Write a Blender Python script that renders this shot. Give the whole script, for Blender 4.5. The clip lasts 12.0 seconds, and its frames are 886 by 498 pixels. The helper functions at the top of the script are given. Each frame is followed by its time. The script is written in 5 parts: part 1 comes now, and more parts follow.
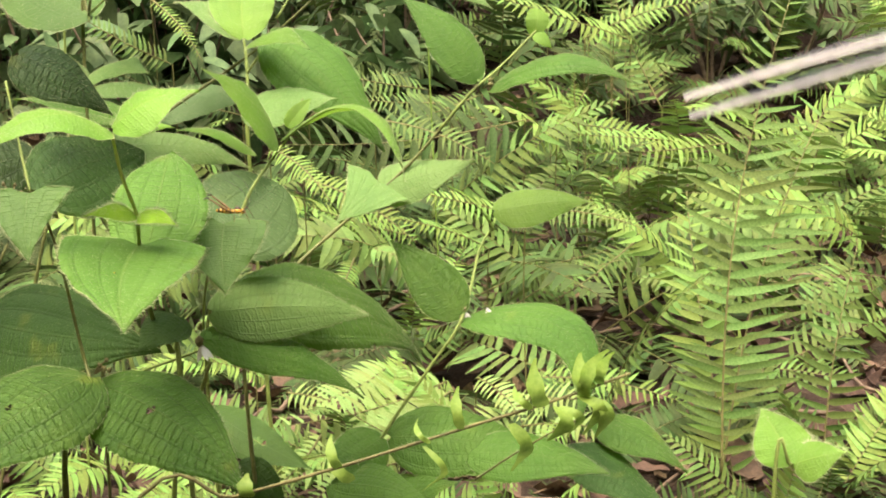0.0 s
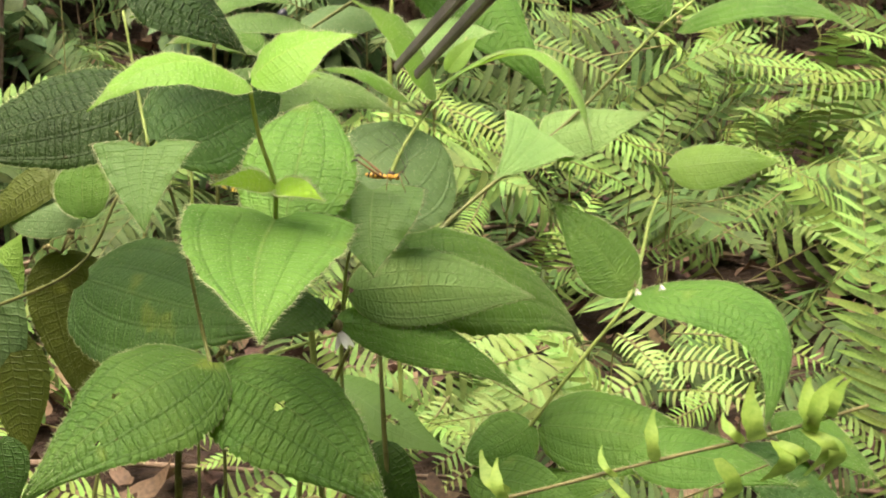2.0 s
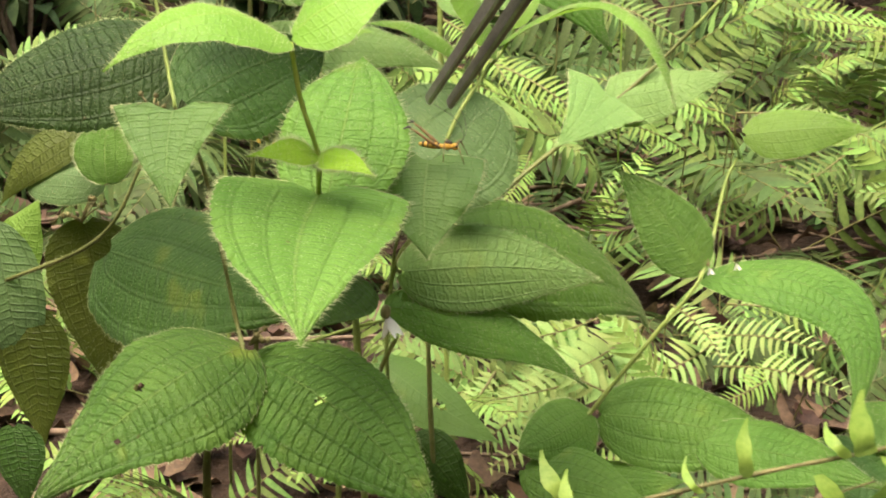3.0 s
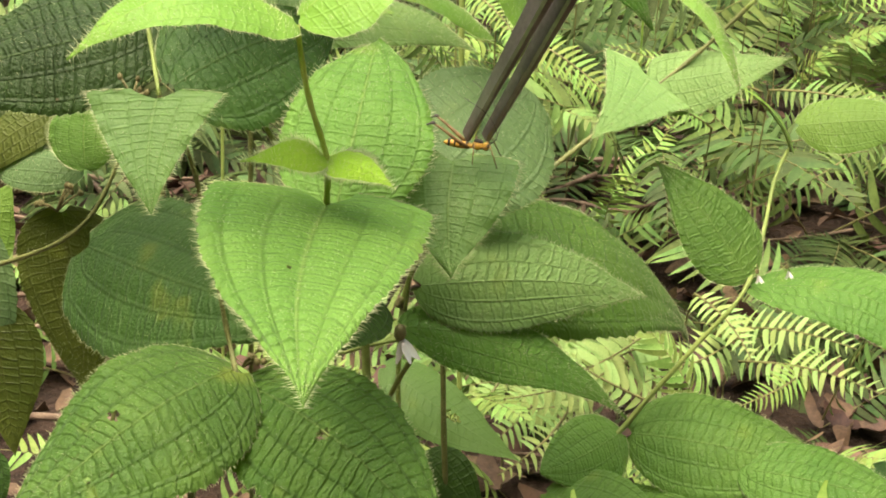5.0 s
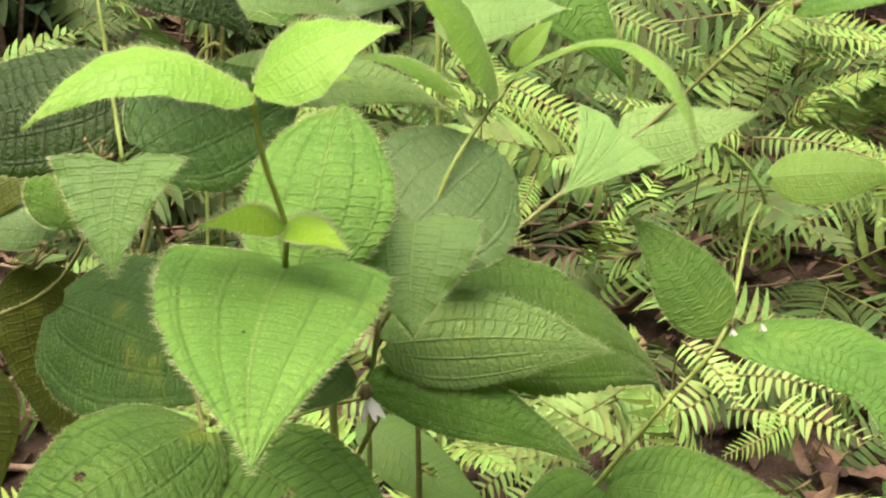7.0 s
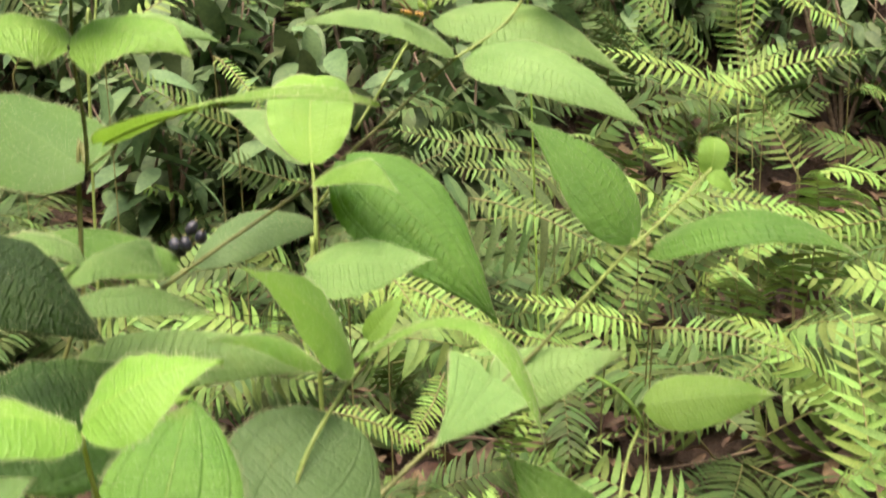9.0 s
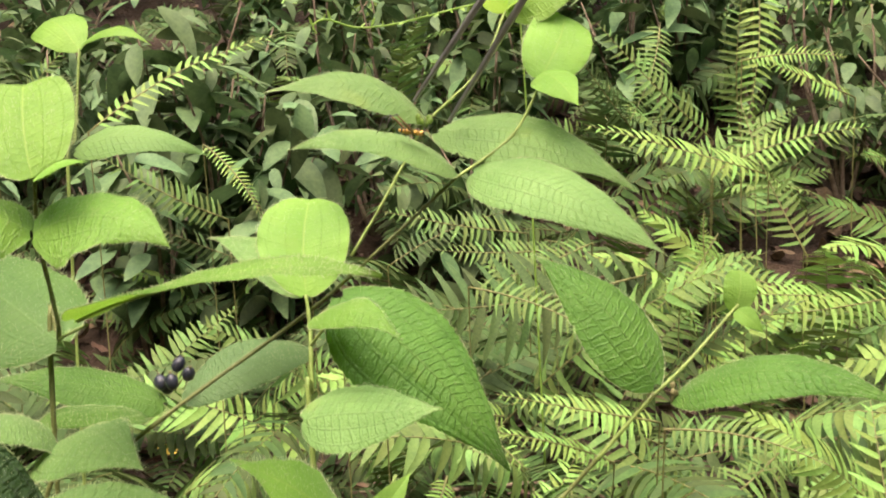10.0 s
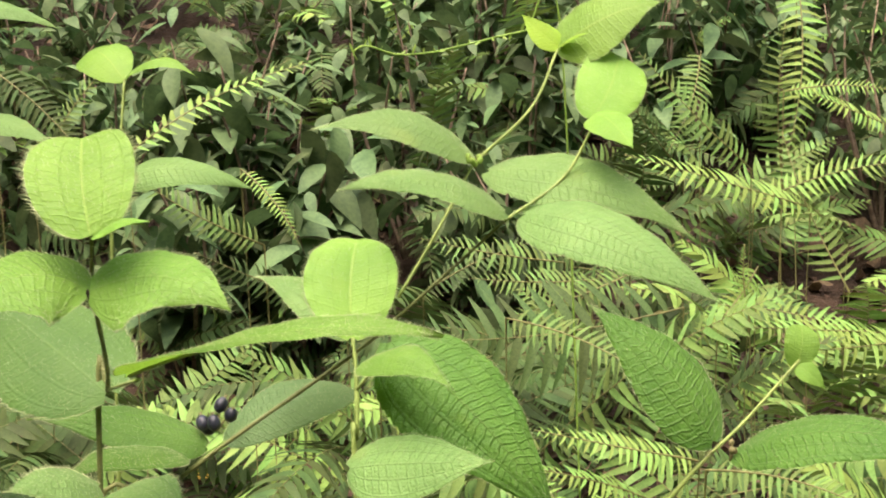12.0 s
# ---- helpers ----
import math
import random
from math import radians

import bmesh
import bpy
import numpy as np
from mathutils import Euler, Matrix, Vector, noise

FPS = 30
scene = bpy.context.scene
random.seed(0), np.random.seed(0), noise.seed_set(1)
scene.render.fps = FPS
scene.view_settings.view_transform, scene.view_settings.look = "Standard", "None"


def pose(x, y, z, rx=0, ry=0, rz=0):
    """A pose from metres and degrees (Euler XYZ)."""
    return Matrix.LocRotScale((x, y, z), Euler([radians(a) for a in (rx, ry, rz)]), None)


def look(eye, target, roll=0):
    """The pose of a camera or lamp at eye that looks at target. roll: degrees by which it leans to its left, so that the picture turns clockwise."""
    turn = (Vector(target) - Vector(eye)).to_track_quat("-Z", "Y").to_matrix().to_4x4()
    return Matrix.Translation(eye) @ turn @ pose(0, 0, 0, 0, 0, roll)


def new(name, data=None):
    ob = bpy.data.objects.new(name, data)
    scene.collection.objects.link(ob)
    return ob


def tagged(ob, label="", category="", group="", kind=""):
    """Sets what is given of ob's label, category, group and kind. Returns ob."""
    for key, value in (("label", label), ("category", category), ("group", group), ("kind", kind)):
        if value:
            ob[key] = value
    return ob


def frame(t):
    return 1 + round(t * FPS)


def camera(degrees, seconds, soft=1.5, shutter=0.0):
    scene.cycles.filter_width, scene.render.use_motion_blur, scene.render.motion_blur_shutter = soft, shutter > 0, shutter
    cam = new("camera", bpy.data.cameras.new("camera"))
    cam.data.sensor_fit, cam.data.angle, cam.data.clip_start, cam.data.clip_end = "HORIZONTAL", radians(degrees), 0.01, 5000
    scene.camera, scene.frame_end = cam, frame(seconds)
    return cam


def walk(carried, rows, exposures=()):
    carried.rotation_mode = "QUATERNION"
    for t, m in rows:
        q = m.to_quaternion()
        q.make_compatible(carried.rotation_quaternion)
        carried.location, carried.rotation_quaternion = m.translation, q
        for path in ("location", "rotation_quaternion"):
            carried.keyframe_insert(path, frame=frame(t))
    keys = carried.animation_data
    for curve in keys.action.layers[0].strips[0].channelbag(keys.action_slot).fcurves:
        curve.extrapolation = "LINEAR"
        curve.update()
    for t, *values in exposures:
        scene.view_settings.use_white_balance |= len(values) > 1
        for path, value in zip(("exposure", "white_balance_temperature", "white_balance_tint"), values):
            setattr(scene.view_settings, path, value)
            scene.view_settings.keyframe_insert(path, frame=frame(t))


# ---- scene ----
cam = camera(37.4, 12.0, soft=1.85, shutter=0.5)
PATH = [
    (0, (0.072, -0.668, 0.673), (0.315, 1.302, 0.428), -2.4),
    (0.5, (0.075, -0.648, 0.68), (0.296, 1.322, 0.413), -1.9),
    (1, (0.058, -0.618, 0.688), (0.238, 1.352, 0.388), -1.5),
    (1.5, (0.046, -0.579, 0.691), (0.179, 1.387, 0.348), -0.9),
    (2, (0.046, -0.54, 0.693), (0.134, 1.42, 0.307), -0.4),
    (2.5, (0.044, -0.502, 0.691), (0.102, 1.451, 0.265), -0.1),
    (3, (0.037, -0.472, 0.691), (0.075, 1.474, 0.233), 0.1),
    (3.2, (0.034, -0.452, 0.69), (0.064, 1.491, 0.22), 0.4),
    (5, (0.029, -0.395, 0.694), (0.068, 1.535, 0.171), 1.4),
    (5.5, (0.03, -0.394, 0.697), (0.069, 1.537, 0.181), 1.6),
    (6, (0.031, -0.394, 0.695), (0.065, 1.54, 0.184), 1.7),
    (6.5, (0.034, -0.392, 0.7), (0.064, 1.545, 0.202), 1.7),
    (6.7, (0.036, -0.393, 0.699), (0.064, 1.547, 0.214), 1.4),
    (8.3, (0.086, -0.431, 0.73), (0.175, 1.542, 0.418), -1.0),
    (8.5, (0.087, -0.433, 0.732), (0.184, 1.544, 0.448), -1.7),
    (9, (0.078, -0.403, 0.752), (0.203, 1.579, 0.52), -2.0),
    (9.5, (0.074, -0.373, 0.782), (0.215, 1.614, 0.598), -2.7),
    (10, (0.078, -0.348, 0.793), (0.216, 1.641, 0.636), -3.0),
    (10.5, (0.076, -0.331, 0.805), (0.207, 1.66, 0.657), -3.2),
    (11, (0.075, -0.325, 0.805), (0.199, 1.665, 0.658), -3.2),
    (11.5, (0.074, -0.324, 0.804), (0.189, 1.667, 0.659), -2.7),
    (12, (0.067, -0.332, 0.807), (0.166, 1.661, 0.677), -2.1),
]
walk(cam, [(t, look(e, g, r)) for t, e, g, r in PATH], [(0, 2.57, 7900, 12), (6.7, 2.57, 7900, 12), (9, 2.5, 7600, 15), (12, 2.48, 7600, 15)])


# ---- world and light ----
world = bpy.data.worlds.new("sky")
scene.world = world
world.use_nodes = True
wn = world.node_tree.nodes
sky = wn.new("ShaderNodeTexSky")
sky.sky_type, sky.sun_disc = "NISHITA", False
sky.sun_elevation, sky.sun_rotation = radians(69), radians(205)
sky.air_density, sky.dust_density, sky.ozone_density = 1.0, 3.0, 0.6
wn["Background"].inputs[1].default_value = 0.15
world.node_tree.links.new(sky.outputs[0], wn["Background"].inputs[0])
sun = new("sun", bpy.data.lights.new("sun", "SUN"))
sun.data.energy, sun.data.angle, sun.data.color = 1.1, radians(62), (1.0, 0.97, 0.90)
sun.matrix_world = look((-0.8, -1.7, 5.0), (0, 0, 0))


# ---- materials ----
def nodes_of(name):
    mat = bpy.data.materials.new(name)
    mat.use_nodes = True
    nt = mat.node_tree
    return mat, nt, nt.nodes["Principled BSDF"], nt.nodes["Material Output"]


def math_node(nt, op, a, b=None, c=None):
    n = nt.nodes.new("ShaderNodeMath")
    n.operation = op
    for i, v in enumerate((a, b, c)):
        if v is None:
            continue
        if isinstance(v, (int, float)):
            n.inputs[i].default_value = v
        else:
            nt.links.new(v, n.inputs[i])
    return n.outputs[0]


def smooth(nt, x, lo, hi, to0=0.0, to1=1.0):
    n = nt.nodes.new("ShaderNodeMapRange")
    n.interpolation_type = "SMOOTHSTEP"
    nt.links.new(x, n.inputs[0])
    for i, v in enumerate((lo, hi, to0, to1)):
        n.inputs[i + 1].default_value = v
    return n.outputs[0]


def mix(nt, f, a, b):
    n = nt.nodes.new("ShaderNodeMix")
    n.data_type = "RGBA"
    for sock, v in ((n.inputs[0], f), (n.inputs[6], a), (n.inputs[7], b)):
        if isinstance(v, (int, float)):
            sock.default_value = v
        elif isinstance(v, tuple):
            sock.default_value = (*v, 1)
        else:
            nt.links.new(v, sock)
    return n.outputs[2]


def noise_tex(nt, scale, detail=3.0, rough=0.55, vec=None):
    n = nt.nodes.new("ShaderNodeTexNoise")
    n.inputs["Scale"].default_value, n.inputs["Detail"].default_value, n.inputs["Roughness"].default_value = scale, detail, rough
    if vec is None:
        tc = nt.nodes.new("ShaderNodeTexCoord")
        vec = tc.outputs["Object"]
    nt.links.new(vec, n.inputs["Vector"])
    return n.outputs[0]


def bump(nt, height, strength, dist):
    n = nt.nodes.new("ShaderNodeBump")
    n.inputs["Strength"].default_value, n.inputs["Distance"].default_value = strength, dist
    nt.links.new(height, n.inputs["Height"])
    return n.outputs[0]


def see_through(nt, bsdf, out, colour, amount):
    tr = nt.nodes.new("ShaderNodeBsdfTranslucent")
    nt.links.new(colour, tr.inputs[0])
    mx = nt.nodes.new("ShaderNodeMixShader")
    mx.inputs[0].default_value = amount
    nt.links.new(bsdf.outputs[0], mx.inputs[1])
    nt.links.new(tr.outputs[0], mx.inputs[2])
    nt.links.new(mx.outputs[0], out.inputs[0])


def broadleaf_material(name, low, high, vein, glow, relief=1.0, spots=0.5):
    """Quilted leaf: long curved veins, ladder of cross veins, stains and fine down."""
    mat, nt, b, out = nodes_of(name)
    uv, cell = nt.nodes.new("ShaderNodeUVMap"), nt.nodes.new("ShaderNodeUVMap")
    uv.uv_map, cell.uv_map = "leaf", "cell"
    sep, csep = nt.nodes.new("ShaderNodeSeparateXYZ"), nt.nodes.new("ShaderNodeSeparateXYZ")
    nt.links.new(uv.outputs[0], sep.inputs[0])
    nt.links.new(cell.outputs[0], csep.inputs[0])
    v = math_node(nt, "ABSOLUTE", math_node(nt, "MULTIPLY_ADD", sep.outputs[1], 2.0, -1.0))
    info = nt.nodes.new("ShaderNodeObjectInfo")
    wob = noise_tex(nt, 160.0, 3.0)
    lv = smooth(nt, math_node(nt, "PINGPONG", csep.outputs[1], 0.5), 0.0, 0.11)
    across = math_node(nt, "PINGPONG", math_node(nt, "MULTIPLY_ADD", wob, 0.14, csep.outputs[0]), 0.5)
    cv = smooth(nt, across, 0.0, 0.2)
    fine = noise_tex(nt, 1400.0, 2.0)
    cells = nt.nodes.new("ShaderNodeTexVoronoi")
    cells.feature = "SMOOTH_F1"
    cells.inputs["Scale"].default_value, cells.inputs["Smoothness"].default_value = 700.0, 0.6
    spot = nt.nodes.new("ShaderNodeTexCoord")
    nt.links.new(spot.outputs["Object"], cells.inputs["Vector"])
    h = math_node(nt, "ADD", math_node(nt, "MULTIPLY", lv, 0.35), math_node(nt, "MULTIPLY_ADD", cv, 0.34, math_node(nt, "MULTIPLY", cells.outputs["Distance"], -0.34)))
    h = math_node(nt, "ADD", h, math_node(nt, "MULTIPLY", fine, 0.24))
    nt.links.new(bump(nt, h, min(1.0, 0.3 + 0.65 * relief), 0.0018), b.inputs["Normal"])
    big = noise_tex(nt, 22.0, 4.0, 0.6)
    base = mix(nt, smooth(nt, big, 0.3, 0.72), low, high)
    rnd = nt.nodes.new("ShaderNodeHueSaturation")
    nt.links.new(base, rnd.inputs["Color"])
    nt.links.new(math_node(nt, "MULTIPLY_ADD", info.outputs["Random"], 0.012, 0.494), rnd.inputs["Hue"])
    nt.links.new(math_node(nt, "MULTIPLY_ADD", info.outputs["Random"], 0.24, 0.88), rnd.inputs["Value"])
    base = rnd.outputs[0]
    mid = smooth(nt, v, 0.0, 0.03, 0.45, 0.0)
    # quilt creases: their shade is put into the colour and grows with relief
    groove_shade = tuple(0.42 * c for c in low)
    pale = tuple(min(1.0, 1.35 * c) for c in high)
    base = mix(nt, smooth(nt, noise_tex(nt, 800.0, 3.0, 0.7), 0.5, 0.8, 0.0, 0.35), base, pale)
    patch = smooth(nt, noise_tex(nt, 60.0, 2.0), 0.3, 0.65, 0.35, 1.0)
    base = mix(nt, math_node(nt, "MULTIPLY", math_node(nt, "SUBTRACT", 1.0, lv), min(0.5, 0.33 * relief)), base, groove_shade)
    base = mix(nt, math_node(nt, "MULTIPLY", math_node(nt, "MULTIPLY", math_node(nt, "SUBTRACT", 1.0, cv), patch), min(0.42, 0.25 * relief)), base, groove_shade)
    base = mix(nt, mid, base, vein)
    yellow = smooth(nt, noise_tex(nt, 34.0, 2.0), 0.64, 0.78, 0.0, 0.45 * spots)
    base = mix(nt, yellow, base, (0.30, 0.36, 0.06))
    dots = smooth(nt, noise_tex(nt, 260.0, 1.0), 0.79, 0.82, 0.0, 0.8 * spots)
    base = mix(nt, dots, base, (0.07, 0.045, 0.02))
    nt.links.new(base, b.inputs["Base Color"])
    nt.links.new(smooth(nt, fine, 0.3, 0.7, 0.40, 0.60), b.inputs["Roughness"])
    b.inputs["Specular IOR Level"].default_value = 0.29
    b.inputs["Sheen Weight"].default_value = 0.06
    b.inputs["Sheen Roughness"].default_value = 0.4
    lit = mix(nt, 0.5, base, glow)
    see_through(nt, b, out, lit, 0.40)
    return mat


def plain_material(name, low, high, scale, rough, rel=0.3, dist=0.001, translucent=0.0, metal=0.0, spec=0.4, per_object=0.0):
    mat, nt, b, out = nodes_of(name)
    n1, n2 = noise_tex(nt, scale, 4.0, 0.6), noise_tex(nt, scale * 9, 3.0)
    f = math_node(nt, "ADD", math_node(nt, "MULTIPLY", n1, 0.65), math_node(nt, "MULTIPLY", n2, 0.35))
    col = mix(nt, smooth(nt, f, 0.33, 0.66), low, high)
    if per_object:
        geo = nt.nodes.new("ShaderNodeNewGeometry")
        info = nt.nodes.new("ShaderNodeObjectInfo")
        r = math_node(nt, "FRACT", math_node(nt, "ADD", geo.outputs["Random Per Island"], info.outputs["Random"]))
        hs = nt.nodes.new("ShaderNodeHueSaturation")
        nt.links.new(col, hs.inputs["Color"])
        nt.links.new(math_node(nt, "MULTIPLY_ADD", r, 0.05, 0.475), hs.inputs["Hue"])
        nt.links.new(math_node(nt, "MULTIPLY_ADD", r, 2 * per_object, 1 - per_object), hs.inputs["Value"])
        col = hs.outputs[0]
    nt.links.new(col, b.inputs["Base Color"])
    b.inputs["Roughness"].default_value, b.inputs["Metallic"].default_value = rough, metal
    b.inputs["Specular IOR Level"].default_value = spec
    if rel:
        nt.links.new(bump(nt, n2, rel, dist), b.inputs["Normal"])
    if translucent:
        see_through(nt, b, out, col, translucent)
    return mat


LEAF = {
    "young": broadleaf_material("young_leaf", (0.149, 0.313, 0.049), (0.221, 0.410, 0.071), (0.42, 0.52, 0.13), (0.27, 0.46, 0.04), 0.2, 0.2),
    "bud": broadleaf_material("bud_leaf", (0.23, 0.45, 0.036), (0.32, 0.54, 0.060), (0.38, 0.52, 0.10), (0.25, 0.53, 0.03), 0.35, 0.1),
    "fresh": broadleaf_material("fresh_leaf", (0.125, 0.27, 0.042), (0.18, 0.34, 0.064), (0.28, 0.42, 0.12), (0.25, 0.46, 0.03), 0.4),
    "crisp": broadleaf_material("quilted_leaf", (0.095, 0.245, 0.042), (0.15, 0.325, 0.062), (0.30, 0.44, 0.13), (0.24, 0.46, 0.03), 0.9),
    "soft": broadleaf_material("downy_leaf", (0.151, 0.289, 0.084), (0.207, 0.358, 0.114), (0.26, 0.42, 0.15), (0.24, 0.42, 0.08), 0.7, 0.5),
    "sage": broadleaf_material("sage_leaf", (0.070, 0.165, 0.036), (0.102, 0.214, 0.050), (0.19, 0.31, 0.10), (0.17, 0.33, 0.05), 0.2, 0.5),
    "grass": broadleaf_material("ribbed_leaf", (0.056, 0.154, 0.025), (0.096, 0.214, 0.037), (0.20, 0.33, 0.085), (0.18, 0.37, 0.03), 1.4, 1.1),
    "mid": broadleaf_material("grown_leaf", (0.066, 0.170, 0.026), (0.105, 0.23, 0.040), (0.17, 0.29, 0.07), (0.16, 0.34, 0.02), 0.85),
    # dark, deep: mature greens with the shade of upper leaves put into the colour
    "dark": broadleaf_material("old_shaded_leaf", (0.032, 0.088, 0.016), (0.056, 0.132, 0.027), (0.10, 0.18, 0.045), (0.09, 0.21, 0.015), 0.8, 0.8),
    "deep": broadleaf_material("deep_shaded_leaf", (0.019, 0.052, 0.010), (0.032, 0.082, 0.016), (0.07, 0.13, 0.03), (0.06, 0.15, 0.01), 1.1, 0.8),
    # olive: light coming through from behind is put into the base colour
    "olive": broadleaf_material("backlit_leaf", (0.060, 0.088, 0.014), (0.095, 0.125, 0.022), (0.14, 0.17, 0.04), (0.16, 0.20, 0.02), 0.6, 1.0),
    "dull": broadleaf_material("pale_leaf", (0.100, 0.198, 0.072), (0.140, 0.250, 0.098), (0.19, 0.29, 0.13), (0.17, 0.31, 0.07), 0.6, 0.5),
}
HAIR = plain_material("leaf_hair", (0.40, 0.50, 0.24), (0.56, 0.62, 0.36), 60, 0.5, 0, translucent=0.4)
STEM = plain_material("green_stem", (0.15, 0.22, 0.05), (0.235, 0.315, 0.085), 120, 0.55, 0.4)
STEM_YOUNG = plain_material("young_stem", (0.34, 0.44, 0.09), (0.45, 0.55, 0.14), 120, 0.55, 0.4, translucent=0.15)
STEM_OLIVE = plain_material("olive_stem", (0.085, 0.105, 0.028), (0.155, 0.17, 0.055), 120, 0.55, 0.4)
STEM_BROWN = plain_material("brown_stem", (0.08, 0.08, 0.025), (0.17, 0.155, 0.055), 120, 0.6, 0.5)
# copies of one pinna green; the darker ones carry shade in their colour
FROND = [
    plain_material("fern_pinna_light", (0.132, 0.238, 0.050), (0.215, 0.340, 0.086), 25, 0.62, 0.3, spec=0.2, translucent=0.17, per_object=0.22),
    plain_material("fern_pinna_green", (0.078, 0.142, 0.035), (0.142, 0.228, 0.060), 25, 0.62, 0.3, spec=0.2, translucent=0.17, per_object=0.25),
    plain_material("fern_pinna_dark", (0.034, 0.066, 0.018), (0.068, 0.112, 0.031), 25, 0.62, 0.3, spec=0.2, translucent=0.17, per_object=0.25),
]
FROND.append(plain_material("fern_pinna_pale", (0.20, 0.325, 0.10), (0.31, 0.44, 0.15), 25, 0.62, 0.3, spec=0.2, translucent=0.24, per_object=0.15))
RACHIS = plain_material("fern_rachis", (0.105, 0.105, 0.035), (0.19, 0.18, 0.065), 90, 0.6)
SOIL = plain_material("forest_soil", (0.018, 0.012, 0.008), (0.055, 0.035, 0.024), 14, 0.9, 0.9, 0.01, spec=0.2)
LITTER = plain_material("dead_leaf", (0.055, 0.034, 0.021), (0.155, 0.094, 0.058), 30, 0.75, 0.5, 0.001, translucent=0.1, per_object=0.4)
TWIG = plain_material("dead_twig", (0.09, 0.06, 0.04), (0.22, 0.16, 0.11), 80, 0.8, 0.6)
DARKLEAF = plain_material("understory_leaf", (0.056, 0.100, 0.042), (0.118, 0.182, 0.074), 20, 0.6, 0.3, spec=0.22, translucent=0.2, per_object=0.3)
PALE = plain_material("pale_leaflet", (0.18, 0.33, 0.055), (0.31, 0.47, 0.10), 60, 0.5, 0.3, translucent=0.45)
WHITE = plain_material("white_petal", (0.72, 0.72, 0.68), (0.84, 0.84, 0.80), 200, 0.5, 0.2, translucent=0.3)
SKY_BLOCK = plain_material("sky_block_green", (0.020, 0.040, 0.014), (0.055, 0.095, 0.032), 1.5, 0.8, 0.8, 0.2, spec=0.15)
BERRY = plain_material("berry_skin", (0.010, 0.012, 0.020), (0.030, 0.034, 0.050), 150, 0.35, 0.3)
SEPAL = plain_material("dry_sepal", (0.09, 0.085, 0.03), (0.19, 0.17, 0.07), 150, 0.7)
STEEL = plain_material("brushed_steel", (0.17, 0.163, 0.152), (0.26, 0.25, 0.238), 60, 0.45, 0.25, 0.0004, metal=0.85)
STEEL_EDGE = plain_material("glint_steel", (0.28, 0.275, 0.265), (0.40, 0.39, 0.38), 60, 0.42, 0.15, 0.0003, metal=1.0)
INSECT_ORANGE = plain_material("insect_orange", (0.42, 0.22, 0.035), (0.60, 0.36, 0.07), 400, 0.4)
INSECT_DARK = plain_material("insect_dark", (0.018, 0.014, 0.012), (0.05, 0.04, 0.03), 400, 0.4)
INSECT_BROWN = plain_material("insect_brown", (0.10, 0.055, 0.02), (0.22, 0.13, 0.05), 400, 0.45)
YELLOW = plain_material("yellow_dead_leaf", (0.55, 0.36, 0.04), (0.72, 0.50, 0.07), 60, 0.6, translucent=0.2)


# ---- small builders ----
def part(name, bm, material, parent, label="", smooth_faces=True):
    """Links a bmesh as one mesh object under a thing or a part."""
    me = bpy.data.meshes.new(name)
    bm.to_mesh(me)
    bm.free()
    for m in material if isinstance(material, (list, tuple)) else [material]:
        me.materials.append(m)
    if smooth_faces:
        me.polygons.foreach_set("use_smooth", [True] * len(me.polygons))
    ob = new(name, me)
    ob.parent = parent
    if label:
        tagged(ob, label)
    return ob


def thing(name, at, label, category, group="", kind=""):
    ob = new(name)
    ob.empty_display_size = 0.02
    ob.location = at
    return tagged(ob, label, category, group, kind)


def tube(bm, pts, radii, sides=6, slot=0):
    """A bent rod through pts with a radius at each of them."""
    rings, side = [], None
    for i, p in enumerate(pts):
        d = (pts[min(i + 1, len(pts) - 1)] - pts[max(i - 1, 0)])
        d = d.normalized() if d.length > 1e-9 else Vector((0, 0, 1))
        side = d.orthogonal().normalized() if side is None else (side - d * side.dot(d)).normalized()
        other = d.cross(side)
        rings.append([bm.verts.new(p + (side * math.cos(2 * math.pi * k / sides) + other * math.sin(2 * math.pi * k / sides)) * radii[i]) for k in range(sides)])
    for a, b in zip(rings, rings[1:]):
        for k in range(sides):
            bm.faces.new((a[k], a[(k + 1) % sides], b[(k + 1) % sides], b[k])).material_index = slot
    for r in (rings[0][::-1], rings[-1]):
        bm.faces.new(r).material_index = slot


def curve_points(pts, n):
    """n points a span of a smooth curve through pts."""
    P = [Vector(p) for p in pts]
    P = [P[0] * 2 - P[1]] + P + [P[-1] * 2 - P[-2]]
    out = []
    for a, b, c, d in zip(P, P[1:], P[2:], P[3:]):
        for k in range(n):
            s = k / n
            out.append(0.5 * (2 * b + (c - a) * s + (2 * a - 5 * b + 4 * c - d) * s * s + (3 * b - a - 3 * c + d) * s ** 3))
    return out + [P[-2]]


def spike(bm, p, d, r, slot=0):
    o = d.orthogonal().normalized() * r
    q = d.cross(o).normalized() * r
    a, b, c, e = (bm.verts.new(p + v) for v in (o, -0.5 * o + 0.87 * q, -0.5 * o - 0.87 * q, d))
    for f in ((a, b, e), (b, c, e), (c, a, e)):
        bm.faces.new(f).material_index = slot


def egg(bm, centre, radii, m=None, rings=8, segs=10, slot=0):
    geo = bmesh.ops.create_uvsphere(bm, u_segments=segs, v_segments=rings, radius=1.0)
    t = Matrix.Translation(centre) @ (m if m is not None else Matrix()) @ Matrix.Diagonal((*radii, 1))
    bmesh.ops.transform(bm, matrix=t, verts=geo["verts"])
    for f in {f for v in geo["verts"] for f in v.link_faces}:
        f.material_index = slot


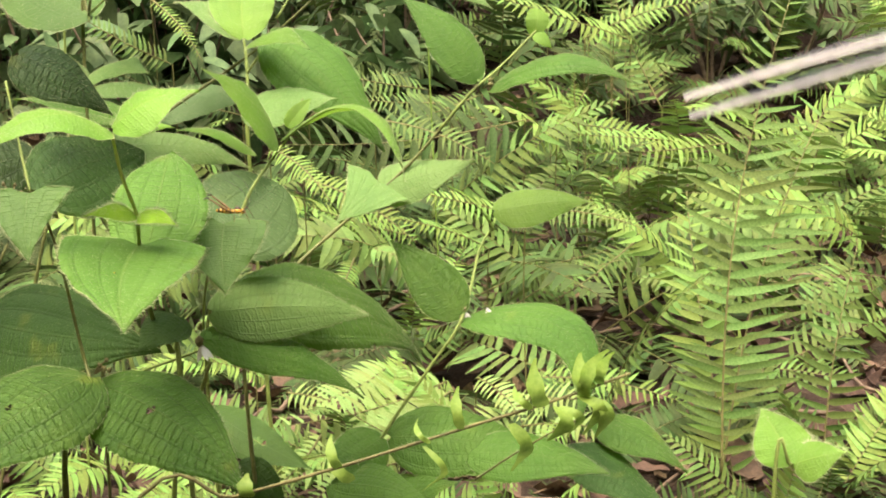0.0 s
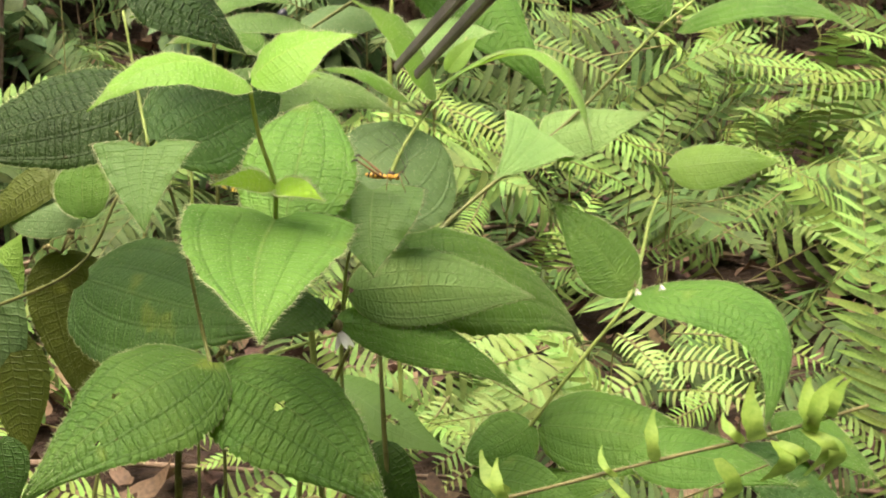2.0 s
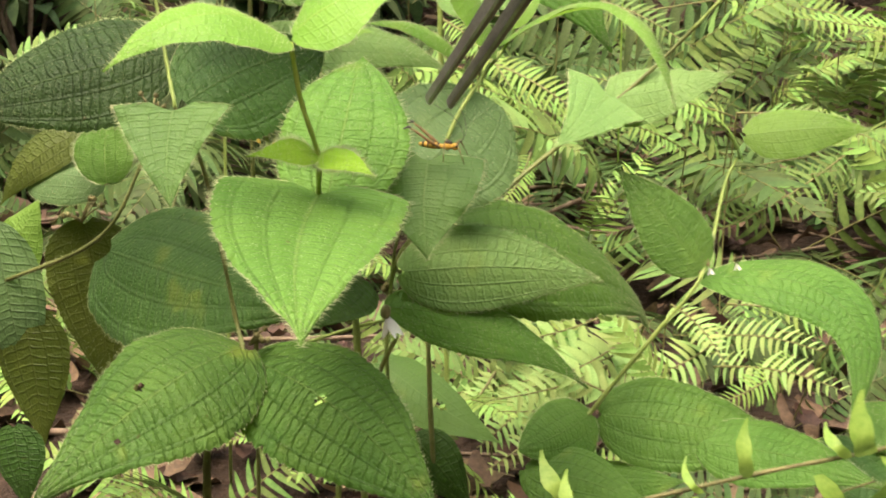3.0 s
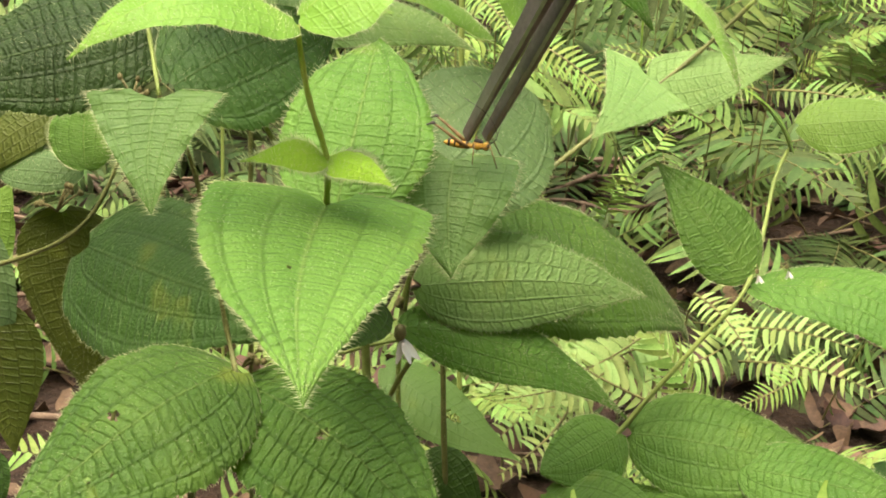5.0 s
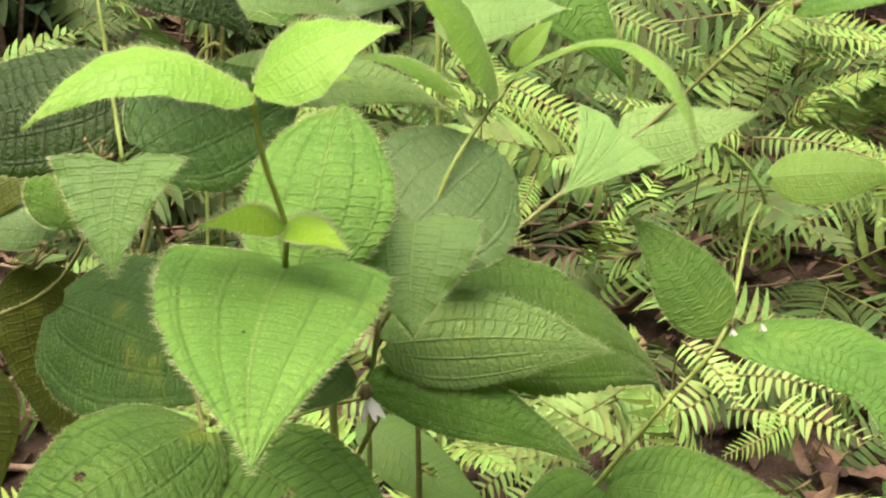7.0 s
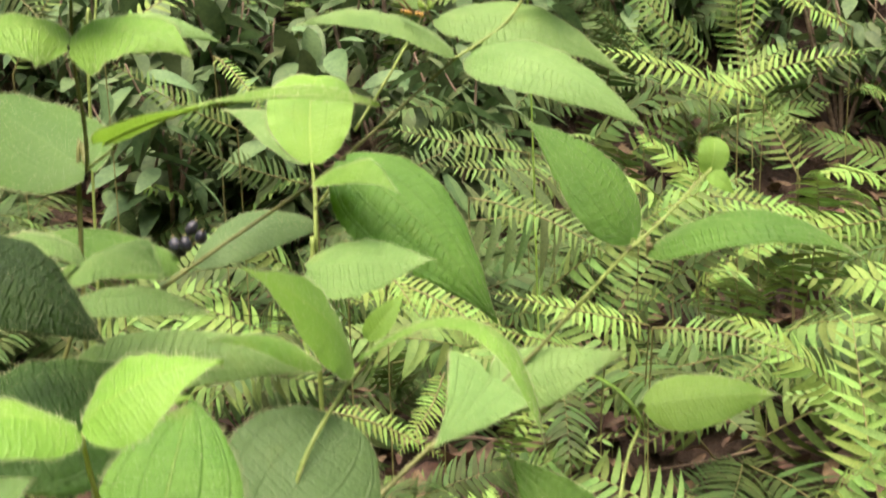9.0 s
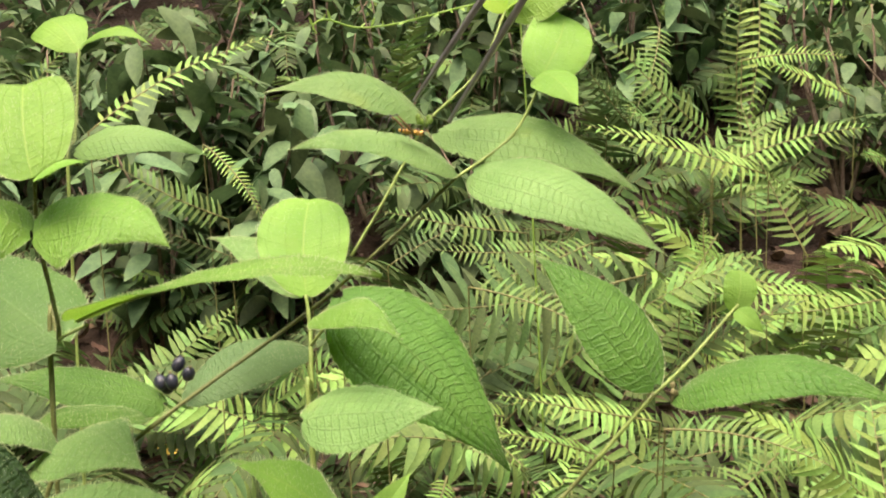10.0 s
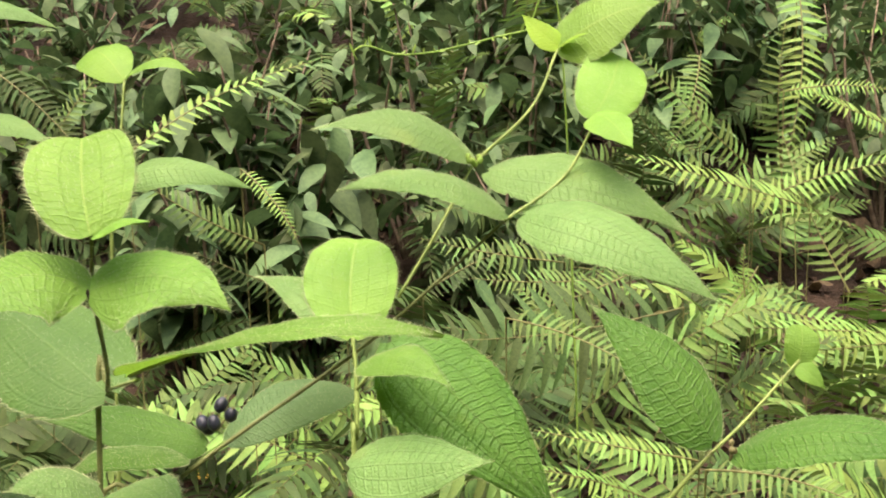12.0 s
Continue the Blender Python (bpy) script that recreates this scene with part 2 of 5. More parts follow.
def shaft(bm, pts, root, r0, r1):
    """A hairy stem through pts."""
    pts = [Vector(p) - root for p in pts]
    line = curve_points(pts, 7)
    n = len(line)
    rad = [(r0 + (r1 - r0) * i / (n - 1)) * (1 + 0.12 * math.sin(i * 1.9)) for i in range(n)]
    tube(bm, line, rad, 8)
    rng = random.Random(round(sum(pts[0]) * 1e5))
    for i in range(n - 1):
        seg = line[i + 1] - line[i]
        if line[i].z + root.z < 0.45:
            continue
        for _ in range(min(26, int(seg.length / 0.0007))):
            d = seg.orthogonal().normalized()
            d.rotate(Matrix.Rotation(rng.uniform(0, 6.283), 3, seg.normalized()))
            p = line[i] + seg * rng.random()
            spike(bm, p + d * rad[i] * 0.8, (d + seg.normalized() * rng.uniform(-0.2, 0.6)) * rng.uniform(0.0012, 0.0026), 0.00007, 1)


def stem(owner, pts, r0, r1, bark="green"):
    plant, root = owner
    bm = bmesh.new()
    shaft(bm, pts, root, r0, r1)
    return part("stem", bm, [{"green": STEM, "young": STEM_YOUNG, "olive": STEM_OLIVE, "brown": STEM_BROWN}[bark], HAIR], plant)


def twig(owner, spans, r0, r1):
    """A side branch of a shrub that carries leaves of its own."""
    plant, root = owner
    bm = bmesh.new()
    for pts in spans:
        shaft(bm, pts, root, r0, r1)
    return part("twig", bm, [STEM, HAIR], plant, "thin hairy side branch"), root


QUILT = {"crisp": 0.015, "grass": 0.017, "mid": 0.016, "dark": 0.016, "deep": 0.017, "olive": 0.006, "dull": 0.007, "soft": 0.009, "sage": 0.004, "fresh": 0.006, "young": 0.003, "bud": 0.003}
VEINS = (0.0, 0.4, 0.8, 1.0)


def leaf(owner, base, tip, width, up, arch, fold, tone, fine, holes=(), via=None, up2=None, heart=None, blunt=None):
    """A hairy, quilted leaf from its stalk end to its drawn-out tip. up: the way its face looks (up2: at its tip); arch: the bow of its midrib, or via: its middle; fold: how its sides rise;
    heart: how far its foot spreads into two lobes; 2: a triangle; blunt: the roundness of its foot and its tip."""
    plant, root = owner
    base, tip = Vector(base) - root, Vector(tip) - root
    c = tip - base
    length = c.length
    axis = c.normalized()
    n = Vector(up)
    n = (n - axis * n.dot(axis)).normalized()
    n2 = Vector(up2).normalized() if up2 else n
    rng = random.Random(round((base.x * 7 + tip.z * 13 + tip.x) * 1e4))
    nu, nv = (104, 40) if fine else (52, 20)
    skew, wave, ph = rng.uniform(-0.05, 0.05), rng.uniform(0.012, 0.034), rng.uniform(0, 6)
    middle = Vector(via) - root if via else (base + tip) / 2 + n * arch * length
    bend = middle * 2 - (base + tip) / 2
    if heart is None:
        heart = 0.0 if tone in ("young", "dull") or fine == 2 else max(0.0, min(1.0, (width / length - 0.58) / 0.2))
    pa, pb = (0.5, 0.55) if tone == "dull" else (0.52, 0.84) if fine == 2 else (0.60, 1.34)
    pa, pb = blunt or (pa, pb)
    peak = (pa / (pa + pb)) ** pa * (pb / (pa + pb)) ** pb
    pitch = max(0.036, min(0.07, 0.0044 / length))
    off = [[rng.random() for _ in range(3)] for _ in range(2)]
    teeth, quilt, bite = 26, QUILT[tone], 0.045 if tone not in ("young", "bud") else 0.025
    notch = [(rng.uniform(0.15, 0.9), rng.choice((-1, 1)), rng.uniform(0.006, 0.016), rng.uniform(0.04, 0.12)) for _ in range(2 if tone in ("grass", "mid", "dark", "deep", "soft") else 0)]

    def phase(s, t, band, sg):
        return (s + 0.008 * math.sin(23 * s + ph) + 0.003 * math.sin(61 * s + 3 * ph + 4 * t) - 0.03 * t) / pitch + off[sg][band]

    def place(s, v):
        r = abs(v)
        f = (s ** pa) * ((1 - s) ** pb) / peak
        if heart > 1:
            f = min(1.0, s / 0.03) ** 0.5 * (1 - s) ** 1.08
        else:
            f += (min(1.0, s / 0.05) ** 0.5 * (1 - s) ** 1.4 * (1 + 2 * s) - f) * heart
        edge = 1.0
        if r > 0.99:
            edge += bite * ((s * teeth) % 1.0 - 0.5)
            for q, sg, wd, deep in notch:
                if sg * v > 0 and abs(s - q) < wd:
                    edge -= deep * (1 - abs(s - q) / wd)
        y = v * 0.5 * width * f * edge
        band = 0 if r < 0.4 else 1 if r < 0.8 else 2
        t = (r - VEINS[band]) / (VEINS[band + 1] - VEINS[band])
        z = fold * abs(y) * 1.2 - 0.22 * (y * y) / max(width, 1e-4)
        z += wave * length * math.sin(5.2 * s + ph) * 0.5 + wave * width * math.sin(9 * s + 2 * ph) * v * r * 0.8 + 0.010 * width * math.sin(31 * s + ph) * v * r ** 3
        cell = phase(s, t, band, int(v > 0)) % 1.0
        z += quilt * width * math.sin(math.pi * max(0.0, min(1.0, t))) ** 0.6 * (0.35 + 0.65 * math.sin(math.pi * cell) ** 0.5) * min(1, 7 * (1 - s)) * min(1, 8 * s)
        along = (bend - base) * (1 - s) + (tip - bend) * s
        along = along.normalized() if along.length > 1e-9 else axis
        nn = n.lerp(n2, s)
        side = nn.cross(along).normalized()
        nn = along.cross(side)
        back = (0.03 + 0.05 * min(1.0, heart)) * r ** 1.5 * (1 - s) ** 3 * length
        return base * (1 - s) ** 2 + bend * 2 * s * (1 - s) + tip * s * s - along * back + side * (y + skew * length * math.sin(math.pi * s)) + nn * z, side, nn, along

    bm = bmesh.new()
    uvl, uvc = bm.loops.layers.uv.new("leaf"), bm.loops.layers.uv.new("cell")
    rows, spots = [], [0.004 + 0.992 * (i / nu) ** 1.15 for i in range(nu + 1)]
    for s in spots:
        rows.append([bm.verts.new(place(s, 2 * j / nv - 1)[0]) for j in range(nv + 1)])
    for i in range(nu):
        a, b = rows[i], rows[i + 1]
        for j in range(nv):
            ms, mv = spots[i], (2 * j + 1) / nv - 1
            if any(((ms - hs) * length) ** 2 + ((mv - hv) * width * 0.45) ** 2 < hr * hr for hs, hv, hr in holes):
                continue
            f = bm.faces.new((a[j], a[j + 1], b[j + 1], b[j]))
            band = 0 if abs(mv) < 0.4 else 1 if abs(mv) < 0.8 else 2
            for lp, s, jj in zip(f.loops, (spots[i], spots[i], spots[i + 1], spots[i + 1]), (j, j + 1, j + 1, j)):
                v = 2 * jj / nv - 1
                t = (abs(v) - VEINS[band]) / (VEINS[band + 1] - VEINS[band])
                lp[uvl].uv = (s, jj / nv)
                lp[uvc].uv = (phase(s, t, band, int(mv > 0)), t * 0.5 if band == 2 else t)
    # raised midrib below the blade
    rib = [place(0.01 + 0.075 * k, 0) for k in range(13)]
    tube(bm, [p - nn * 0.0011 for p, _, nn, _ in rib], [0.0007 * (1 - k / 14) for k in range(13)], 5, 2)
    if fine:
        down = 1.0 if tone in ("young", "bud", "crisp", "sage") else 0.7
        for v in (-1, 1):
            line = [place(s, v) for s in spots]
            for (p, side, nn, along), (q, *_) in zip(line, line[1:]):
                for _ in range(max(1, int((q - p).length / 0.00055))):
                    d = side * v + along * rng.uniform(-0.1, 0.7) + nn * rng.uniform(-0.3, 0.6)
                    spike(bm, p.lerp(q, rng.random()), d.normalized() * rng.uniform(0.0014, 0.0036) * down, 0.00012, 1)
        for _ in range(int(900 * length / 0.1)):
            p, side, nn, along = place(rng.uniform(0.04, 0.96), rng.uniform(-0.97, 0.97))
            spike(bm, p, (nn + along * rng.uniform(0, 0.8) + side * rng.uniform(-0.4, 0.4)).normalized() * rng.uniform(0.0006, 0.0015), 0.00006, 1)
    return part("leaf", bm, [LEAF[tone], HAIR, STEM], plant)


# ---- ground ----
def ground_height(x, y):
    if y < 0.6:
        z = 0.15 + 0.10 * max(0.0, min(1.0, (y + 0.1) / 0.7))
    else:
        z = 0.25 + 0.17 * (y - 0.6)
    if y > 1.75:
        z += 0.50 * (min(y, 3.6) - 1.75)
        if y > 3.6:
            z -= 0.17 * (y - 3.6)
    k = max(0.0, 1 - max(abs(x), abs(y - 1)) / 8)
    return z + k * (0.03 * noise.noise((x * 2.1, y * 2.1, 0)) + 0.012 * noise.noise((x * 9, y * 9, 3)))


def steps(lo, hi, near_lo, near_hi, step):
    out, s = [], step
    v = near_lo
    while v <= near_hi + 1e-9:
        out.append(v)
        v += step
    v, s = near_lo, step
    while v > lo:
        s *= 1.35
        v -= s
        out.insert(0, v)
    v, s = near_hi, step
    while v < hi:
        s *= 1.35
        v += s
        out.append(v)
    return out


xs, ys = steps(-300, 300, -1.6, 2.2, 0.04), steps(-300, 300, -0.4, 3.8, 0.04)
bm = bmesh.new()
grid = [[bm.verts.new((x, y, ground_height(x, y))) for x in xs] for y in ys]
for a, b in zip(grid, grid[1:]):
    for j in range(len(xs) - 1):
        bm.faces.new((a[j], a[j + 1], b[j + 1], b[j]))
tagged(part("ground", bm, SOIL, None), "dark brown forest soil rising to a bank", "ground", kind="structure")

# unseen ring added to block low sky light, lower towards -Y for front light
bm = bmesh.new()
rings = []
for i in range(11):
    row = []
    for j in range(96):
        a = 2 * math.pi * j / 96
        r = 7.0 + 1.3 * noise.noise((4 * math.cos(a), 4 * math.sin(a), i * 0.9)) + 0.6 * noise.noise((15 * math.cos(a), 15 * math.sin(a), i * 2.0)) - 0.02 * i * i
        row.append(bm.verts.new((r * math.cos(a), 1 + r * math.sin(a), -0.5 + i * 0.85 * (1 - 0.45 * max(0.0, -math.sin(a))) + 0.5 * noise.noise((9 * math.cos(a), 9 * math.sin(a), i)))))
    rings.append(row)
for a, b in zip(rings, rings[1:]):
    for j in range(96):
        bm.faces.new((a[j], a[(j + 1) % 96], b[(j + 1) % 96], b[j]))
tagged(part("sky_block_ring", bm, SKY_BLOCK, None), "unseen dark green ring added to block the low sky", "woods", kind="structure")


# ---- the broad-leaved shrubs ----
def shrub(root, label):
    at = Vector((root[0], root[1], ground_height(*root)))
    return thing("shrub", at, label, "shrub", "hairy broad-leaved shrubs"), at


P1 = shrub((0.02, 0.08), "leafy green shrub with hairy quilted heart-shaped leaves")
P2 = shrub((0.11, 0.25), "slender shrub with paired green leaves on one thin stem")
P3 = shrub((0.04, 0.15), "young shrub with a long arching pale green leaf")
P4 = shrub((0.06, 0.31), "upright shrub with a bright cupped young leaf on top")
P5 = shrub((-0.05, 0.15), "tall shrub with large light green leaves in tiers")
P6 = shrub((-0.12, 0.4), "leaning shrub with dark blue berries and long pale leaves")
P7 = shrub((0.06, 0.2), "leaning shrub with opposite leaves on a long thin stem")
P8 = shrub((-0.12, 0.55), "thin shrub with a pale yellow-green tip, behind the others")
P9 = shrub((0.30, -0.05), "low seedling with two bright yellow-green leaves")
BR = shrub((0.02, 0.1), "thin arching brown branch with curled pale leaflets")


# stems and leaves of the shrubs
stem(P1, [(-0.0062, -0.0220, 0.6574), (-0.0034, -0.018, 0.6369), (0.0012, -0.008, 0.6168), (0.0006, 0.0000, 0.6000)], 0.0008, 0.0010, "young")
stem(P1, [(0.0010, 0.0000, 0.6006), (0.0001, 0.0400, 0.5593), (0.0066, 0.0700, 0.5325), (0.0106, 0.0800, 0.5060), (0.0200, 0.0800, 0.1657)], 0.00108, 0.00184)
stem(P1, [(0.0277, 0.0750, 0.5234), (0.0172, 0.1000, 0.4936), (-0.0017, 0.1200, 0.4335), (-0.0100, 0.1200, 0.1714)], 0.00097, 0.00162)
stem(P1, [(-0.0674, 0.0500, 0.6858), (-0.0605, 0.0400, 0.6474), (-0.0559, 0.0300, 0.6288)], 0.00064, 0.00076)
stem(P1, [(-0.0559, 0.0300, 0.6288), (-0.0503, 0.0600, 0.5971), (-0.0434, 0.0800, 0.5334), (-0.0358, 0.0600, 0.5153)], 0.00076, 0.00108, "olive")
stem(P1, [(-0.0358, 0.0600, 0.5153), (-0.0461, 0.0600, 0.4888), (-0.0552, 0.0600, 0.4536), (-0.0500, 0.0600, 0.1629)], 0.00152, 0.00194, "olive")
stem(P1, [(-0.0352, 0.1000, 0.6166), (-0.0242, 0.1100, 0.5885), (-0.0217, 0.1000, 0.5498)], 0.00097, 0.00119)
stem(P1, [(-0.0973, 0.1700, 0.5878), (-0.1211, 0.1650, 0.5473), (-0.1840, 0.2000, 0.5149)], 0.00086, 0.00108, "olive")
stem(P1, [(0.0426, 0.0580, 0.6025), (0.0292, 0.0700, 0.5723), (0.0244, 0.0760, 0.5397)], 0.00064, 0.00076)
stem(P1, [(0.0252, 0.0750, 0.5314), (0.0055, 0.0800, 0.5248), (-0.0170, 0.0700, 0.5199), (-0.0358, 0.0600, 0.5153)], 0.00076, 0.00097)
stem(P2, [(0.2285, 0.3000, 0.5655), (0.2141, 0.2700, 0.5531), (0.1930, 0.2220, 0.5132), (0.1682, 0.2200, 0.4797), (0.1364, 0.2200, 0.4373), (0.1137, 0.2200, 0.3974), (0.1100, 0.2500, 0.1900)], 0.00085, 0.00156)
stem(P3, [(0.0895, 0.1400, 0.6699), (0.0788, 0.1320, 0.6469), (0.0669, 0.1200, 0.6323), (0.0518, 0.1000, 0.6109), (0.0396, 0.1000, 0.5710), (0.0217, 0.1300, 0.4956), (0.0400, 0.1500, 0.1757)], 0.0006, 0.0013)
stem(P4, [(0.0516, 0.3600, 0.7166), (0.0528, 0.3550, 0.6986), (0.0522, 0.3450, 0.6675), (0.0509, 0.3350, 0.6312), (0.0600, 0.3300, 0.2000)], 0.00097, 0.00168)
stem(P4, [(0.0709, 0.3300, 0.7134), (0.0530, 0.3520, 0.6901)], 0.00077, 0.00091)
stem(P5, [(-0.0197, 0.07, 0.7899), (-0.0219, 0.078, 0.7707), (-0.0260, 0.1100, 0.7468), (-0.0374, 0.1655, 0.7262), (-0.0430, 0.1700, 0.6885), (-0.0500, 0.1700, 0.1757)], 0.0006, 0.0012, "olive")
stem(P5, [(-0.0374, 0.1655, 0.7262), (-0.0181, 0.1250, 0.7359)], 0.00064, 0.00064)
stem(P6, [(0.1387, 0.4030, 0.7735), (0.0767, 0.4000, 0.7221), (0.0454, 0.3960, 0.6991), (-0.0175, 0.3900, 0.6595), (-0.0604, 0.3850, 0.6303), (-0.1026, 0.3800, 0.6013), (-0.2000, 0.3800, 0.2086)], 0.00092, 0.0016, "olive")
stem(P7, [(0.2597, 0.2600, 0.7104), (0.2306, 0.2500, 0.6851), (0.2099, 0.2430, 0.6698), (0.1855, 0.2430, 0.6443)], 0.0007, 0.00095)
stem(P7, [(0.2135, 0.2430, 0.6739), (0.1662, 0.2500, 0.6225), (0.1285, 0.2450, 0.5918), (0.0789, 0.2200, 0.5552), (0.0425, 0.2000, 0.5125), (0.0600, 0.2000, 0.1829)], 0.00095, 0.0015, "olive")
stem(P8, [(-0.0983, 0.5620, 0.8712), (-0.1034, 0.5500, 0.8105), (-0.1080, 0.5400, 0.7702), (-0.1200, 0.5500, 0.2329)], 0.00091, 0.00130)
stem(P9, [(0.3171, -0.0600, 0.4795), (0.3082, -0.0600, 0.4662), (0.3000, -0.0500, 0.1471)], 0.00085, 0.00130)
stem(BR, [(0.2428, -0.0350, 0.5255), (0.2014, -0.0350, 0.5138), (0.1619, -0.0300, 0.5032), (0.0950, -0.0300, 0.4873), (0.0418, -0.0300, 0.4761), (-0.0189, -0.0300, 0.4624), (-0.2000, -0.0300, 0.1500)], 0.00077, 0.00104, "brown")
stem(BR, [(0.2071, -0.0200, 0.4953), (0.1848, 0.0000, 0.4764), (0.1704, 0.0300, 0.4562)], 0.00039, 0.00052, "brown")
L = twig(P6, [[(0.1956, 0.4200, 0.8302), (0.1745, 0.4100, 0.7972), (0.1387, 0.4030, 0.7735)]], 0.0008, 0.0010)
K = twig(P6, [[(0.1799, 0.4600, 0.8734), (0.1610, 0.4450, 0.8380), (0.1253, 0.4400, 0.8066)], [(0.1253, 0.4400, 0.8066), (0.0989, 0.4200, 0.7642), (0.0774, 0.4020, 0.7330)]], 0.0008, 0.0010)
leaf(P1, (-0.0067, -0.0220, 0.6591), (-0.0615, -0.0600, 0.6510), 0.0300, (0, -.5, .85), .20, -.12, 'young', 1)
leaf(P1, (-0.0051, -0.0220, 0.6599), (0.0362, -0.0180, 0.6757), 0.0350, (0, -.5, .88), .16, -.1, 'young', 1)
leaf(P1, (-0.0024, -0.0150, 0.6574), (0.0224, 0.0200, 0.6564), 0.0172, (0, -.4, .9), .1, -.1, 'young', 0)
leaf(P1, (0.0008, -0.008, 0.6168), (-0.0225, -0.026, 0.6188), 0.0118, (0, -0.75, 0.65), 0.16, -0.1, 'bud', 1)
leaf(P1, (0.0017, -0.008, 0.6168), (0.0224, -0.026, 0.6114), 0.0118, (0.1, -0.75, 0.65), 0.14, -0.1, 'bud', 1)
leaf(P1, (0.0006, 0.0, 0.6), (0.0022, -0.1, 0.5727), 0.0661, (0.15, -0.26, 0.95), 0.03, 0.12, 'crisp', 1, holes=((0.43, -0.12, 0.0011),), heart=1.0)
leaf(P1, (0.0018, 0.0200, 0.5940), (0.0133, 0.0750, 0.6432), 0.0523, (-.05, -.75, .55), .08, -.1, 'crisp', 2)
touched = leaf(P1, (0.041, 0.056, 0.6042), (0.0408, 0.03, 0.5681), 0.0453, (0.01, -0.81, 0.58), 0.02, 0.08, 'sage', 1, heart=1.0)
leaf(P1, (0.0347, 0.0850, 0.5904), (0.0727, 0.1200, 0.6201), 0.0656, (0, -.9, .4), .03, -.04, 'dull', 1)
leaf(P1, (0.0306, 0.0750, 0.5524), (0.1231, 0.1150, 0.5378), 0.0387, (0, -.95, .4), .03, -.10, 'soft', 1)
leaf(P1, (0.0408, 0.1150, 0.5489), (0.1654, 0.2150, 0.4817), 0.0728, (.1, -.6, .75), .16, -.1, 'mid', 1)
leaf(P1, (0.0248, 0.07, 0.5376), (0.1151, 0.1, 0.4894), 0.0297, (0, -0.72, 0.7), 0.08, -0.1, 'mid', 1, via=(0.0748, 0.09, 0.5246))
leaf(P1, (-0.0383, 0.0600, 0.5219), (-0.1143, 0.0050, 0.4757), 0.0648, (.25, -.35, .9), .10, -.12, 'grass', 1, ((0.42, -0.25, 0.0022), (0.62, 0.3, 0.0013)))
leaf(P1, (-0.0321, 0.0600, 0.5168), (0.0476, 0.0200, 0.4598), 0.0635, (-.2, -.4, .9), .10, -.12, 'grass', 1, ((0.32, -0.05, 0.0024),))
leaf(P1, (0.0130, 0.2600, 0.4501), (0.0873, 0.2350, 0.4071), 0.0376, (.1, -.6, .75), .05, -.05, 'sage', 0, ((0.45, 0.0, 0.003), (0.5, 0.05, 0.003)))
leaf(P1, (-0.0569, 0.03, 0.6278), (-0.055, 0.008, 0.5936), 0.0461, (0.06, -0.84, 0.54), 0.02, 0.12, 'sage', 1, heart=2)
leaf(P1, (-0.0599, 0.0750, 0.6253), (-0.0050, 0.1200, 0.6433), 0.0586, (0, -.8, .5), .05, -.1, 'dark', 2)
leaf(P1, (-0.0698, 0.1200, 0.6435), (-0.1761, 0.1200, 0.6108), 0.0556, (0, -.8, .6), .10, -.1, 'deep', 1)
leaf(P1, (-0.1181, 0.1750, 0.5728), (-0.1187, 0.1850, 0.6023), 0.0300, (0, -.9, .3), .05, .15, 'crisp', 1, heart=0, blunt=(0.5, 0.5))
leaf(P1, (-0.1232, 0.1900, 0.5696), (-0.1663, 0.2000, 0.5697), 0.0310, (0, -.7, .6), .12, -.15, 'dull', 1)
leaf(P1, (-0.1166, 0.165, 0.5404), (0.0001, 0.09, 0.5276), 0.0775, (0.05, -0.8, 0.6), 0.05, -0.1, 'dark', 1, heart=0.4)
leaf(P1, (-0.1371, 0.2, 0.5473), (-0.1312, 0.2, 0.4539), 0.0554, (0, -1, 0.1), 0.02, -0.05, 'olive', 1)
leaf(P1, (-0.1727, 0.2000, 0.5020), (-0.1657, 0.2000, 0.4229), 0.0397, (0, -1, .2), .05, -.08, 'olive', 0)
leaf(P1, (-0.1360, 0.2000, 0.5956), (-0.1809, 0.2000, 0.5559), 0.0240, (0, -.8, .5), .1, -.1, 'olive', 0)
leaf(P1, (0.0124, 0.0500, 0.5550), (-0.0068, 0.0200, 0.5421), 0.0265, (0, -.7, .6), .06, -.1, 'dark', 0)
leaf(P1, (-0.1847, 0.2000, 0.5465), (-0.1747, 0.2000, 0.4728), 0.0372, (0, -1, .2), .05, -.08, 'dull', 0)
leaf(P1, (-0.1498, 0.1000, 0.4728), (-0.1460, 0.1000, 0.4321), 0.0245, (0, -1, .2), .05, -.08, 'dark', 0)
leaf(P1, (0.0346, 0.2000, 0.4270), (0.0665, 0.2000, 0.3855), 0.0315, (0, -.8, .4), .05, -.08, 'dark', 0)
leaf(P2, (0.2298, 0.2900, 0.5804), (0.3029, 0.2850, 0.5834), 0.0337, (0, -.75, .6), .08, -.1, 'fresh', 1)
leaf(P2, (0.2307, 0.3000, 0.5637), (0.1937, 0.2900, 0.6007), 0.0085, (0, -.3, 1), .12, .2, 'young', 0)
leaf(P2, (0.1919, 0.2220, 0.5152), (0.1475, 0.2500, 0.5678), 0.0401, (0, -.8, .6), .05, .05, 'mid', 1)
leaf(P2, (0.1932, 0.222, 0.5116), (0.2546, 0.15, 0.4454), 0.0434, (0, 0, 1), 0.3, -0.05, 'mid', 1, via=(0.2585, 0.19, 0.5018), up2=(0.05, -1, 0.12))
